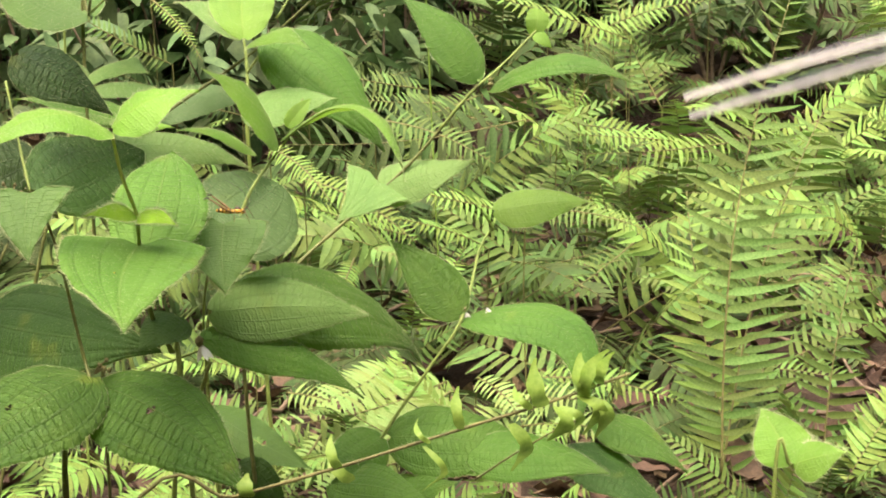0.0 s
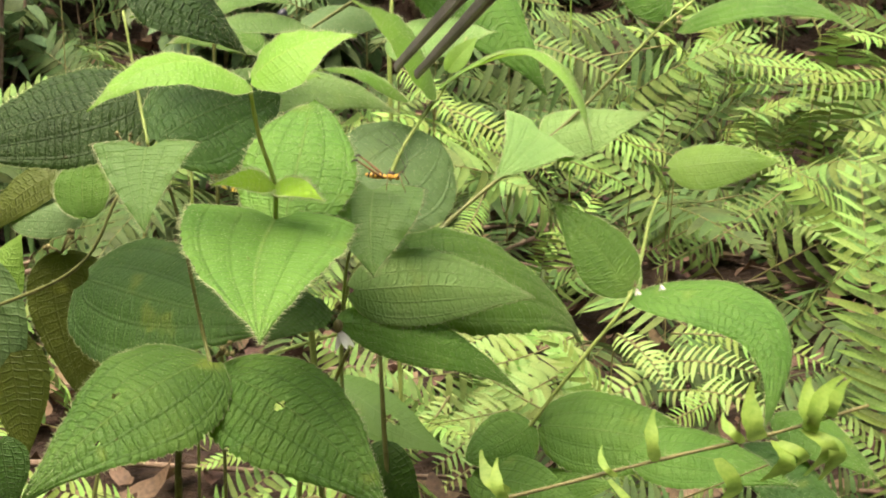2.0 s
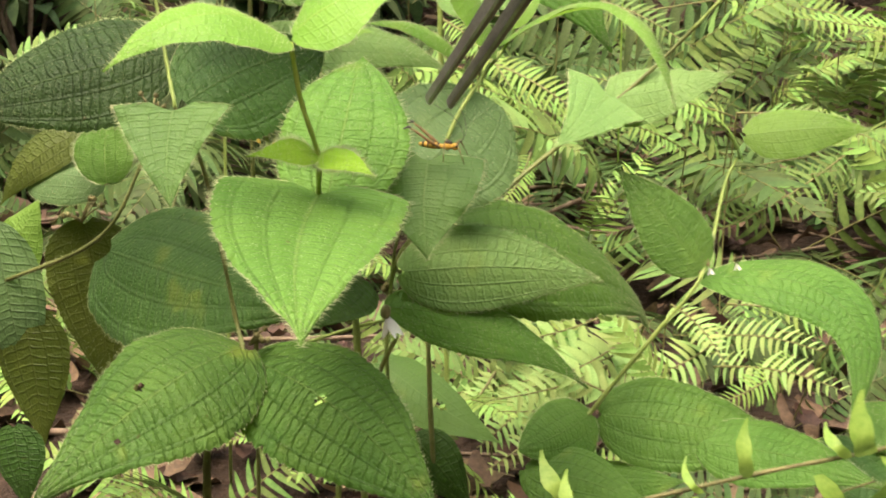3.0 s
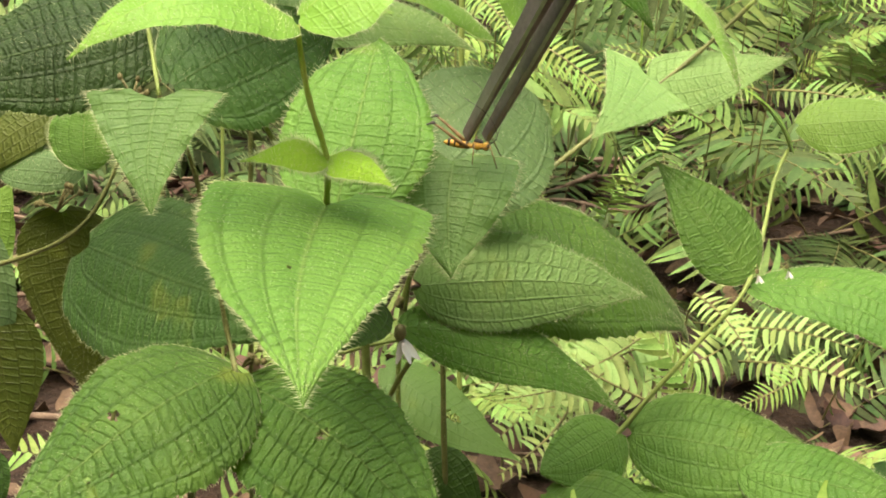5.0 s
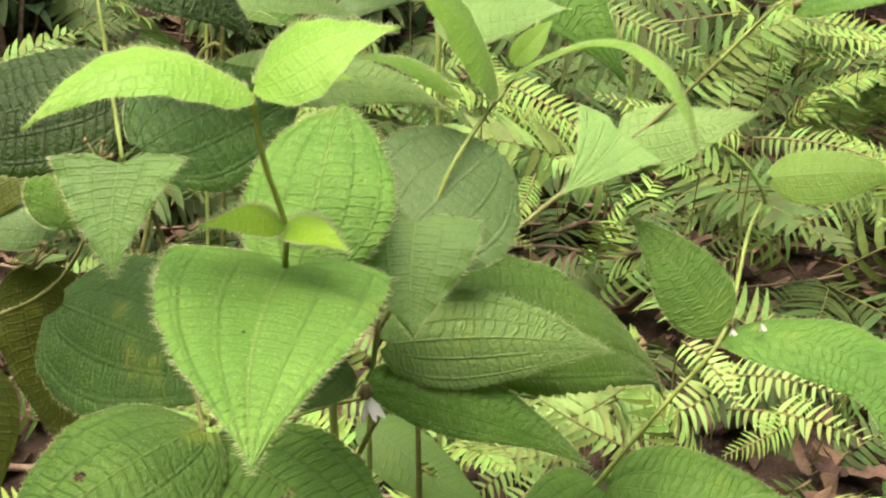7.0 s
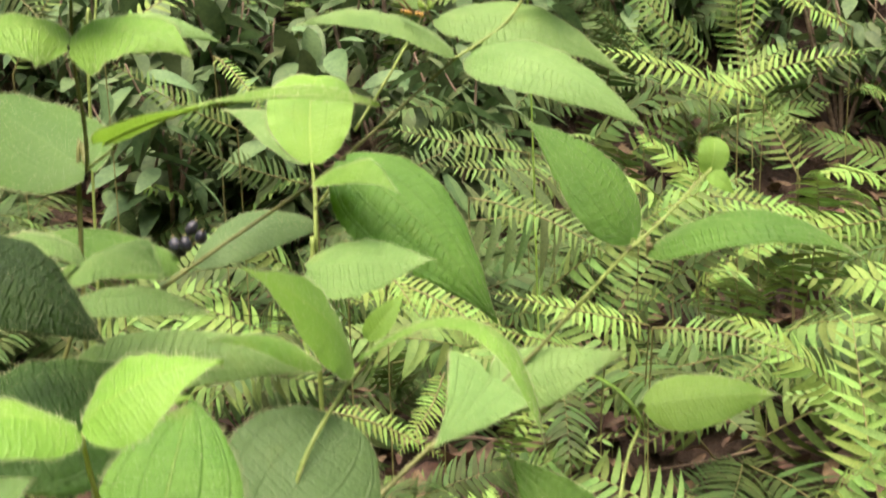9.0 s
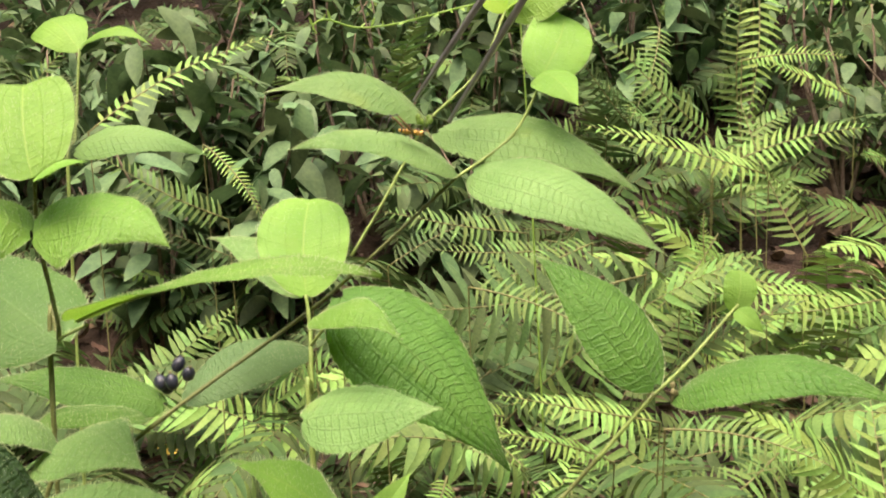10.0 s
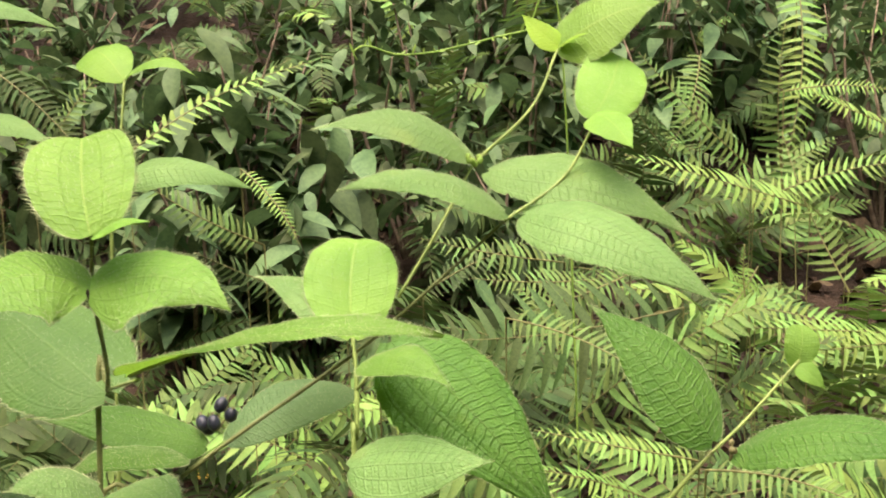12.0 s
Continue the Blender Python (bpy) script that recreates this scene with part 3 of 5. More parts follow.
leaf(P2, (0.1338, 0.2200, 0.4329), (0.0917, 0.2000, 0.4188), 0.0390, (0, -.8, .6), .05, -.1, 'mid', 2)
leaf(P2, (0.1391, 0.2200, 0.4321), (0.2485, 0.2000, 0.4191), 0.0560, (0, -.75, .65), .06, -.08, 'mid', 1)
leaf(P2, (0.1105, 0.2200, 0.3904), (0.1826, 0.1800, 0.4093), 0.0381, (0, -.7, .7), .05, -.08, 'mid', 0)
leaf(P2, (0.1912, 0.2000, 0.4233), (0.2803, 0.1600, 0.4119), 0.0413, (0, -.7, .7), .05, -.08, 'mid', 1)
leaf(P2, (0.2902, 0.2400, 0.4285), (0.3456, 0.2000, 0.3956), 0.0379, (.2, -.6, .7), .16, -.1, 'mid', 1)
leaf(P2, (0.2650, 0.2200, 0.4153), (0.3272, 0.1800, 0.3716), 0.0430, (.2, -.6, .7), .1, -.1, 'dark', 1)
leaf(P2, (0.0951, 0.2000, 0.4092), (0.1622, 0.1600, 0.4002), 0.0393, (0, -.7, .7), .05, -.08, 'mid', 0)
leaf(P3, (0.0764, 0.132, 0.6458), (0.142, 0.053, 0.6211), 0.0245, (0.35, -0.5, 0.8), 0.4, -0.1, 'fresh', 1, via=(0.1239, 0.095, 0.6636), up2=(0.75, -0.45, 0.5))
leaf(P3, (0.0728, 0.1320, 0.6441), (0.0315, 0.1000, 0.6901), 0.0420, (0.45, -.5, .75), .10, -.05, 'young', 1)
leaf(P3, (0.0790, 0.1320, 0.6533), (0.0952, 0.1400, 0.6703), 0.0112, (0, -.8, .5), .1, .2, 'young', 0)
leaf(P3, (0.0586, 0.16, 0.6375), (0.0121, 0.14, 0.6536), 0.0174, (0, -0.5, 0.9), 0.12, -0.1, 'fresh', 1)
leaf(P4, (0.0516, 0.36, 0.7166), (0.0555, 0.4, 0.7662), 0.0508, (0, -0.8, 0.6), 0.08, 0.2, 'young', 2, blunt=(0.55, 0.5))
leaf(P4, (0.0556, 0.31, 0.7107), (0.0992, 0.265, 0.7029), 0.0250, (.15, -.75, .65), .14, -.1, 'fresh', 1)
leaf(P4, (0.0711, 0.3250, 0.7182), (0.1506, 0.3000, 0.6268), 0.0619, (.3, -.9, .45), .10, -.1, 'mid', 1)
leaf(P4, (0.0494, 0.2900, 0.6622), (0.1173, 0.2650, 0.6684), 0.0399, (0, -.7, .7), .06, -.1, 'soft', 1)
leaf(P5, (-0.0219, 0.122, 0.7379), (0.0873, 0.1041, 0.7479), 0.0327, (0, 0.22, 1), 0.08, 0.12, 'fresh', 1, via=(0.0345, 0.1, 0.7553), up2=(0, -0.5, 0.85))
leaf(P5, (-0.0184, 0.056, 0.7733), (0.0252, 0.0384, 0.767), 0.0351, (0, -0.6, 0.8), 0.16, -0.1, 'fresh', 1, via=(0.0044, 0.05, 0.7787), heart=0, blunt=(0.5, 1.3))
leaf(P5, (-0.0157, 0.05, 0.7896), (-0.0221, 0.075, 0.8188), 0.0319, (0.05, -0.75, 0.6), 0.06, 0.25, 'young', 2, blunt=(0.38, 0.26))
leaf(P5, (-0.0192, 0.056, 0.7733), (-0.0622, 0.02, 0.764), 0.0351, (0, -0.6, 0.8), 0.16, -0.1, 'fresh', 1, via=(-0.04, 0.045, 0.7799), heart=0, blunt=(0.5, 1.3))
leaf(P5, (-0.0375, 0.165, 0.7246), (-0.1109, 0.24, 0.7623), 0.0538, (0.1, -0.7, 0.6), 0.05, -0.1, 'sage', 1)
leaf(P5, (-0.0381, 0.1500, 0.6889), (0.0031, 0.1000, 0.6873), 0.0389, (0, -.6, .8), .1, -.1, 'soft', 1)
leaf(P5, (-0.0387, 0.1500, 0.6931), (-0.0659, 0.1200, 0.6987), 0.0245, (0, -.6, .8), .1, -.1, 'soft', 1)
leaf(P5, (-0.0304, 0.09, 0.678), (0.0224, 0.1, 0.6694), 0.0211, (0, -0.45, 0.9), 0.12, -0.1, 'soft', 1)
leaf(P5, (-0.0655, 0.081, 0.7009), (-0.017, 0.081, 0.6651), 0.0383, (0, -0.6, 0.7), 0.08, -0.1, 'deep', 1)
leaf(P5, (-0.0404, 0.15, 0.6459), (0.0553, 0.2, 0.6237), 0.0327, (0, -0.7, 0.7), 0.1, -0.1, 'soft', 1)
leaf(P6, (-0.0227, 0.4050, 0.6557), (0.0507, 0.4400, 0.6747), 0.0334, (0, -.7, .7), .1, -.08, 'dull', 1)
leaf(P6, (-0.0336, 0.3930, 0.6559), (-0.1267, 0.3800, 0.6761), 0.0346, (0, -.6, .8), .08, -.08, 'mid', 1)
leaf(P6, (-0.0436, 0.3800, 0.6531), (-0.0905, 0.3000, 0.6594), 0.0279, (0, -.6, .8), .08, -.08, 'mid', 1)
leaf(K, (0.1248, 0.4400, 0.8096), (0.0283, 0.4390, 0.8300), 0.0336, (0, -.6, .8), .16, -.1, 'soft', 1)
leaf(K, (0.1335, 0.4400, 0.8025), (0.2471, 0.4000, 0.7589), 0.0461, (0, -.65, .75), .14, -.1, 'soft', 1)
leaf(K, (0.1811, 0.46, 0.8739), (0.16, 0.47, 0.896), 0.0178, (0, -0.8, 0.5), 0.06, 0.1, 'bud', 0)
leaf(K, (0.1795, 0.46, 0.8746), (0.2434, 0.45, 0.8992), 0.0441, (0, -0.75, 0.6), 0.1, -0.05, 'young', 1)
shaken = leaf(L, (0.1380, 0.4030, 0.7780), (0.0460, 0.3600, 0.7936), 0.0329, (0, -.6, .8), .14, -.1, 'soft', 1)
leaf(L, (0.1500, 0.4030, 0.7761), (0.2443, 0.3300, 0.7287), 0.0462, (0, -.7, .7), .14, -.1, 'soft', 1)
leaf(L, (0.1938, 0.42, 0.8298), (0.2152, 0.45, 0.8672), 0.0405, (0.1, -0.8, 0.6), 0.06, 0.05, 'young', 2, blunt=(0.4, 0.3))
leaf(L, (0.1942, 0.418, 0.832), (0.209, 0.38, 0.8106), 0.0254, (-0.19, -0.54, 0.82), 0.1, -0.1, 'young', 0)
leaf(P7, (0.2141, 0.2430, 0.6777), (0.1630, 0.2700, 0.7403), 0.0392, (.2, -.8, .5), .08, -.12, 'mid', 1)
leaf(P7, (0.223, 0.243, 0.6722), (0.314, 0.19, 0.668), 0.0343, (0, -0.55, 0.85), 0.2, -0.1, 'mid', 1)
leaf(P7, (0.2577, 0.26, 0.7071), (0.2624, 0.265, 0.7261), 0.0163, (0, -0.9, 0.4), 0.1, 0.1, 'young', 0, blunt=(0.5, 0.4))
leaf(P7, (0.2583, 0.26, 0.7084), (0.2702, 0.255, 0.6968), 0.0104, (0, -0.9, 0.4), 0.1, 0.1, 'young', 0)
leaf(P7, (0.1451, 0.25, 0.6064), (0.2098, 0.24, 0.6206), 0.0346, (0, -0.78, 0.62), 0.05, -0.08, 'soft', 1, heart=0.8)
leaf(P7, (0.1421, 0.25, 0.6092), (0.1083, 0.2, 0.5869), 0.0553, (0.25, -0.53, 0.81), 0.03, 0.05, 'soft', 1, heart=2)
leaf(P8, (-0.1033, 0.5500, 0.8023), (-0.0116, 0.5400, 0.7943), 0.0296, (0, -.7, .7), .16, -.1, 'soft', 0)
leaf(P8, (-0.0991, 0.5620, 0.8712), (-0.1285, 0.6000, 0.8946), 0.0374, (0, -.8, .6), .1, -.1, 'young', 0, blunt=(0.6, 0.35))
leaf(P8, (-0.0974, 0.5620, 0.8734), (-0.0468, 0.5400, 0.8693), 0.0199, (0, -.5, .9), .2, -.1, 'young', 0)
leaf(P8, (-0.1891, 0.5, 0.8443), (-0.1173, 0.45, 0.8242), 0.0239, (0, -0.6, 0.8), 0.1, -0.1, 'soft', 0)
leaf(P9, (0.3171, -0.0600, 0.4795), (0.3089, -0.0400, 0.5041), 0.0311, (0, -1, .5), .05, .1, 'young', 1)
leaf(P9, (0.3183, -0.0600, 0.4794), (0.3399, -0.0750, 0.4882), 0.0222, (.2, -.7, .6), .1, -.1, 'young', 1)
leaf(P5, (-0.0149, 0.05, 0.7899), (0.0036, 0.04, 0.7938), 0.0081, (0, -0.5, 0.9), 0.1, -0.1, 'young', 0)
leaf(P1, (-0.1913, 0.22, 0.5134), (-0.1668, 0.23, 0.5566), 0.0337, (0, -0.8, 0.5), 0.05, -0.1, 'fresh', 0)
leaf(P8, (-0.1918, 0.5, 0.914), (-0.1243, 0.5, 0.8991), 0.0224, (0, -0.6, 0.8), 0.1, -0.1, 'soft', 0)
leaf(K, (0.1809, 0.458, 0.8744), (0.198, 0.44, 0.8808), 0.0074, (0, -0.6, 0.8), 0.1, -0.1, 'bud', 0)
leaf(P4, (0.0498, 0.362, 0.717), (-0.0037, 0.4, 0.7487), 0.0292, (0.1, -0.55, 0.8), 0.14, -0.1, 'soft', 1)
# end of the shrubs


# ---- ferns ----
def frond_mesh(name, length, pairs, pinna, lift, droop, mats, seed, width=0.012, bend=0.0):
    """One fern frond along +X from its foot: a bowed rachis with two even rows of narrow leaflets that narrow to its end."""
    rng = random.Random(seed)
    bm = bmesh.new()

    def mid(s):
        return Vector((length * s * (1 - 0.12 * s * droop), bend * length * s * s, length * (lift * s - droop * s * s)))

    tube(bm, [mid(i / 14) for i in range(15)], [0.0016 * (1 - 0.75 * i / 14) for i in range(15)], 5, 1)
    lean, sag0, hook0, tilt0 = rng.uniform(0.08, 0.34), rng.uniform(0.10, 0.36), rng.uniform(0.02, 0.22), rng.uniform(-0.1, 0.3)
    for i in range(pairs):
        s = 0.12 + 0.86 * (i + 0.5) / pairs
        size = pinna * min(1.0, 0.55 + 1.6 * s) * (1 - 0.9 * max(0.0, (s - 0.5) / 0.5) ** 1.7)
        t = (mid(min(1, s + 0.02)) - mid(s - 0.02)).normalized()
        lat = Vector((0, 0, 1)).cross(t).normalized()
        nrm = t.cross(lat)
        for sg in (-1, 1):
            if rng.random() < 0.07:
                continue
            o = mid(s + sg * 0.22 / pairs)
            out = (lat * sg + t * (lean + 0.5 * s * s + rng.gauss(0, 0.06)) + nrm * rng.gauss(0.02, 0.06)).normalized()
            flat = (t - out * t.dot(out)).normalized()
            up = out.cross(flat) * (1 if sg < 0 else -1)
            tw = tilt0 + rng.gauss(0, 0.2)
            flat, up = flat * math.cos(tw) + up * math.sin(tw), up * math.cos(tw) - flat * math.sin(tw)
            L, sag, hook = size * rng.uniform(0.9, 1.06), max(0.0, rng.gauss(sag0, 0.10)), rng.gauss(hook0, 0.08)
            prev = None
            for k in range(7):
                q = k / 6
                c = o + out * L * q + t * hook * L * q * q - up * sag * L * q * q
                w = width * (1.0 - 0.35 * q) * (1 - q ** 4) * min(1.0, 0.6 + 4 * q) * 0.5 * min(1, 0.35 + 0.65 * L / 0.04) + 0.0002
                row = [bm.verts.new(c - flat * w + up * 0.0005), bm.verts.new(c - up * 0.0006 * (1 - q)), bm.verts.new(c + flat * w + up * 0.0005)]
                if prev:
                    for j in (0, 1):
                        bm.faces.new((prev[j], prev[j + 1], row[j + 1], row[j]))
                prev = row
    me = bpy.data.meshes.new(name)
    bm.to_mesh(me)
    bm.free()
    for m in mats:
        me.materials.append(m)
    me.polygons.foreach_set("use_smooth", [True] * len(me.polygons))
    return me


FRONDS = []
for k in range(20):
    r = random.Random(100 + k)
    tone = (0, 0, 1, 1, 2)[k % 5]
    length = r.uniform(0.36, 0.54)
    FRONDS.append((tone, frond_mesh("frond", length, round(length / r.uniform(0.0165, 0.0205)), r.uniform(0.052, 0.076), r.uniform(0.45, 0.95), r.uniform(0.35, 0.8),
                                    [FROND[tone], RACHIS], k, r.uniform(0.0108, 0.0142), r.uniform(-0.15, 0.15))))


def frond_at(fern, foot, heading, pitch, roll, size, tone, rng):
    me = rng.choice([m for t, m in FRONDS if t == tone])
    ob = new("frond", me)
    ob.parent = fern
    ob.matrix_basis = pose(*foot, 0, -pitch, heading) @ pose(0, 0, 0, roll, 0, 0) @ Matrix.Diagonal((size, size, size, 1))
    return ob


def fern(x, y, count, tone, size, seed, label):
    rng = random.Random(seed)
    f = thing("fern", (x, y, ground_height(x, y) - 0.01), label, "fern", "sword ferns on the forest floor")
    for k in range(count):
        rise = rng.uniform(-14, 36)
        # low fronds take a darker copy: shade under the crown put into the colour
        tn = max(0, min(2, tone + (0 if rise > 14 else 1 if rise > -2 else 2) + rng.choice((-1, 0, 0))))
        heading = -90 + (k - (count - 1) / 2) * 300 / count + rng.uniform(-25, 25)
        lean = math.cos(radians(heading)) * rng.uniform(25, 70)
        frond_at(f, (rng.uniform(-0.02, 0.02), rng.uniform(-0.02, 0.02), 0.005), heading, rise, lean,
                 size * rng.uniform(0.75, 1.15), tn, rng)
    return f


rng = random.Random(5)
spots = []
for _ in range(6000):
    x, y = rng.uniform(-1.1, 1.9), 0.62 + 2.4 * rng.random()
    if abs(x - 0.22 - 0.1 * y) > 0.28 + 0.42 * (y + 0.4):
        continue
    if any((x - a) ** 2 + (y - b) ** 2 < (0.108 + 0.012 * b) ** 2 for a, b in spots):
        continue
    if y < 1.0 and x < 0.34 and rng.random() < 0.55:
        continue
    if y < 1.25 and x > 0.36 and rng.random() < 0.5:
        continue
    if abs(x + 0.15) < 0.13 and 0.85 < y < 1.45 and rng.random() < 0.6:
        continue
    if y > 1.55 and x < 0.12 and rng.random() < 0.6:
        continue
    spots.append((x, y))
    if len(spots) >= 150:
        break
for i, (x, y) in enumerate(spots):
    # ferns at the rear and left take darker copies, shade painted into them
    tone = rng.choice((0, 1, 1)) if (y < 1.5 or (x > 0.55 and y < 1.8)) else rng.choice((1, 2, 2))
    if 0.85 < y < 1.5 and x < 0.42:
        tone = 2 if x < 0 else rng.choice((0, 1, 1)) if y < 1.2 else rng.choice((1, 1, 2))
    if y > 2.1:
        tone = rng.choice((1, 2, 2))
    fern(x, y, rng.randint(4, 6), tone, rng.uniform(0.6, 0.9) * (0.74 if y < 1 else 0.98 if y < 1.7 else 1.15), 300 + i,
         ("light yellow-green sword fern with narrow leaflets", "green sword fern arching over leaf litter", "dark green sword fern with shade put into its colour")[tone])

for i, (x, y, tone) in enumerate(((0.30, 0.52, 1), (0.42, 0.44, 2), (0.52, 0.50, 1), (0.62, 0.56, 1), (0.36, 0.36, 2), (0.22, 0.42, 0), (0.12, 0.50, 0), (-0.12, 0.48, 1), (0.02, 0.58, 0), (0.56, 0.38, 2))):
    fern(x, y, 4, tone, 0.42, 900 + i, ("light yellow-green young fern low on the litter", "small green fern low on the litter", "small dark green fern with shade put into its colour")[tone])

# single large fronds that stand out: each leaflet is a piece of its own
def leaflet_mesh(tone, slim, seed):
    """A strap-shaped leaflet of unit length along +X, its face towards +Z."""
    rng = random.Random(seed)
    bm = bmesh.new()
    hook, sag, prev = rng.uniform(0.04, 0.18), rng.uniform(0.08, 0.24), None
    for k in range(8):
        q = k / 7
        w = slim * (0.80 + 0.25 * (1 - q)) * (1 - q ** 3.6) * min(1.0, 0.5 + 4 * q) * 0.5 + 0.002
        c = Vector((q, hook * q * q, -sag * q * q))
        row = [bm.verts.new(c + Vector((0, -w, 0.25 * w))), bm.verts.new(c), bm.verts.new(c + Vector((0, w, 0.25 * w)))]
        if prev:
            for j in (0, 1):
                bm.faces.new((prev[j], prev[j + 1], row[j + 1], row[j]))
        prev = row
    me = bpy.data.meshes.new("leaflet")
    bm.to_mesh(me)
    bm.free()
    me.materials.append(FROND[tone])
    me.polygons.foreach_set("use_smooth", [True] * len(me.polygons))
    return me


# tone, pairs, leaflet length as a share of the frond, slimness
KINDS = ((0, 21, 0.135, 0.18), (1, 20, 0.15, 0.17), (2, 22, 0.14, 0.17), (3, 15, 0.18, 0.25), (0, 20, 0.115, 0.20), (1, 28, 0.125, 0.12), (3, 12, 0.17, 0.34), (2, 17, 0.21, 0.15))
PINNAE = [[leaflet_mesh(t, w, 10 * k + s) for s in range(5)] for k, (t, n, p, w) in enumerate(KINDS)]


def lone_frond(foot, end, up, kind, arch=1.0):
    """A frond from its foot to its end, its upper side towards up, on a thin stalk from the ground."""
    foot, end = Vector(foot), Vector(end)
    x = (end - foot).normalized()
    z = Vector(up)
    z = (z - x * z.dot(x)).normalized()
    y = z.cross(x)
    length = (end - foot).length
    rng = random.Random(round(foot.x * 1e4 + end.z * 1e3))
    base = Vector((foot.x, foot.y + 0.03, ground_height(foot.x, foot.y + 0.03)))
    f = thing("fern", base, "sword fern with one long bright frond", "fern", "sword ferns on the forest floor")
    tone, pairs, share, slim = KINDS[kind]

    def mid(s):
        return foot - base + x * length * s + z * length * arch * 0.32 * (s - s * s) + y * length * 0.05 * math.sin(3 * s)

    bm = bmesh.new()
    line = [mid(i / 16) for i in range(17)]
    if foot.z - base.z > 0.02:
        low = curve_points([Vector((0, 0, -0.01)), (foot - base) * 0.55 + Vector((0, 0.015, 0)), foot - base], 5)[:-1]
        line = low + line
    tube(bm, line, [0.0013 * (1 - 0.7 * max(0.0, (i - len(line) + 17) / 17)) * (0.6 if i < len(line) - 17 else 1.0) for i in range(len(line))], 5)
    frond = part("frond", bm, RACHIS, f)
    slant, tilt = rng.uniform(0.05, 0.3), rng.uniform(-0.25, 0.25)
    for i in range(pairs):
        s = 0.05 + 0.93 * (i + 0.5) / pairs
        size = length * share * (math.sin(math.pi * (0.12 + 0.84 * s) ** 0.8)) ** 0.7
        t = (mid(s + 0.02) - mid(s - 0.02)).normalized()
        lat = z.cross(t).normalized()
        nrm = t.cross(lat)
        for sg in (-1, 1):
            if rng.random() < 0.04:
                continue
            ob = new("leaflet", rng.choice(PINNAE[kind]))
            ob.parent = frond
            out = (lat * sg + t * (slant + 0.4 * s * s + rng.gauss(0, 0.06)) + nrm * rng.uniform(-0.08, 0.08)).normalized()
            side = (t - out * t.dot(out)).normalized()
            side = side + nrm * (tilt + rng.gauss(0, 0.14))
            side = (side - out * side.dot(out)).normalized()
            face = out.cross(side)
            if sg > 0:
                face = -face
            m = Matrix((out, side, face)).transposed().to_4x4()
            k = size * rng.uniform(0.86, 1.12)
            ob.matrix_basis = Matrix.Translation(mid(s + sg * 0.22 / pairs)) @ m @ Matrix.Diagonal((k, k, k, 1))
    return f


# long fronds
lone_frond((0.4740, 0.5000, 0.2872), (0.6039, 0.6200, 0.7613), (-.2, -.8, .5), 5, .3)
lone_frond((0.4781, 0.5200, 0.2694), (0.6819, 0.6600, 0.6877), (-.3, -.8, .5), 5, .4)
lone_frond((0.5308, 0.6200, 0.2391), (0.5426, 0.8000, 0.5414), (.1, -.9, .4), 0, .7)
lone_frond((0.6226, 0.6200, 0.2265), (0.7062, 0.7000, 0.4872), (0, -.9, .4), 1, .7)
lone_frond((0.7223, 1.3000, 0.5683), (0.4848, 1.2200, 0.5981), (0, -.6, .8), 0, .6)
lone_frond((0.5471, 1.3000, 0.6626), (0.4217, 1.2200, 0.5654), (.2, -.9, .4), 0, .5)
lone_frond((0.3216, 0.9000, 0.4742), (0.1864, 0.8500, 0.5277), (0, -.5, .8), 0, 1)
lone_frond((0.5310, 1.0000, 0.4591), (0.3470, 0.9000, 0.3828), (.1, -.7, .6), 1, .6)
lone_frond((0.3832, 1.3000, 0.6597), (0.2169, 1.2500, 0.6168), (0, -.8, .5), 1, .6)
lone_frond((0.1018, 0.9000, 0.5721), (0.2226, 0.8000, 0.4979), (0, -.8, .5), 0, .5)
lone_frond((0.4388, 1.2500, 0.6201), (0.0759, 1.2000, 0.6046), (0, -.9, .4), 7, .3)
lone_frond((0.6225, 1.3200, 0.7330), (0.3724, 1.2600, 0.8112), (0, -.6, .7), 0, .5)
lone_frond((0.7751, 1.2700, 0.5716), (0.5004, 1.2000, 0.5702), (0, -.7, .6), 4, .4)
lone_frond((0.5252, 1.2700, 0.6019), (0.5225, 1.2700, 0.6942), (0, -1, .2), 4, .2)
lone_frond((0.6701, 1.5000, 1.0563), (0.6238, 1.4200, 0.7997), (0, -1, .2), 0, .2)
lone_frond((0.6225, 1.4200, 0.8876), (0.7476, 1.3600, 0.8810), (0, -.8, .6), 0, .3)
lone_frond((-0.2186, 1.2000, 0.8299), (0.0019, 1.2500, 0.9342), (0, -.5, .8), 4, .5)
lone_frond((-0.0881, 1.2000, 0.8096), (-0.0219, 1.1500, 0.7202), (.3, -.8, .4), 4, .5)
lone_frond((0.3685, 0.9000, 0.5118), (0.2028, 0.8500, 0.5611), (0, -.6, .8), 0, .5)
lone_frond((0.2048, 1.1000, 0.6345), (0.3482, 1.0000, 0.5716), (0, -.8, .5), 1, .4)
lone_frond((0.0633, 0.9000, 0.6123), (0.1288, 0.8000, 0.5485), (0, -.8, .5), 0, .4)
lone_frond((0.5574, 1.3500, 0.7398), (0.7562, 1.3000, 0.7871), (0, -.8, .5), 0, .5)
lone_frond((0.6636, 1.3000, 0.6262), (0.6142, 1.4000, 0.8340), (0, -.9, .3), 1, .4)
lone_frond((0.3495, 0.8000, 0.5276), (0.4647, 0.7000, 0.5092), (0, -.7, .6), 1, .5)
lone_frond((0.2447, 0.7500, 0.3481), (0.0547, 0.6000, 0.3497), (0, -.8, .5), 3, .4)
lone_frond((0.2024, 0.7000, 0.3115), (0.0302, 0.5500, 0.3257), (0, -.8, .6), 3, .4)
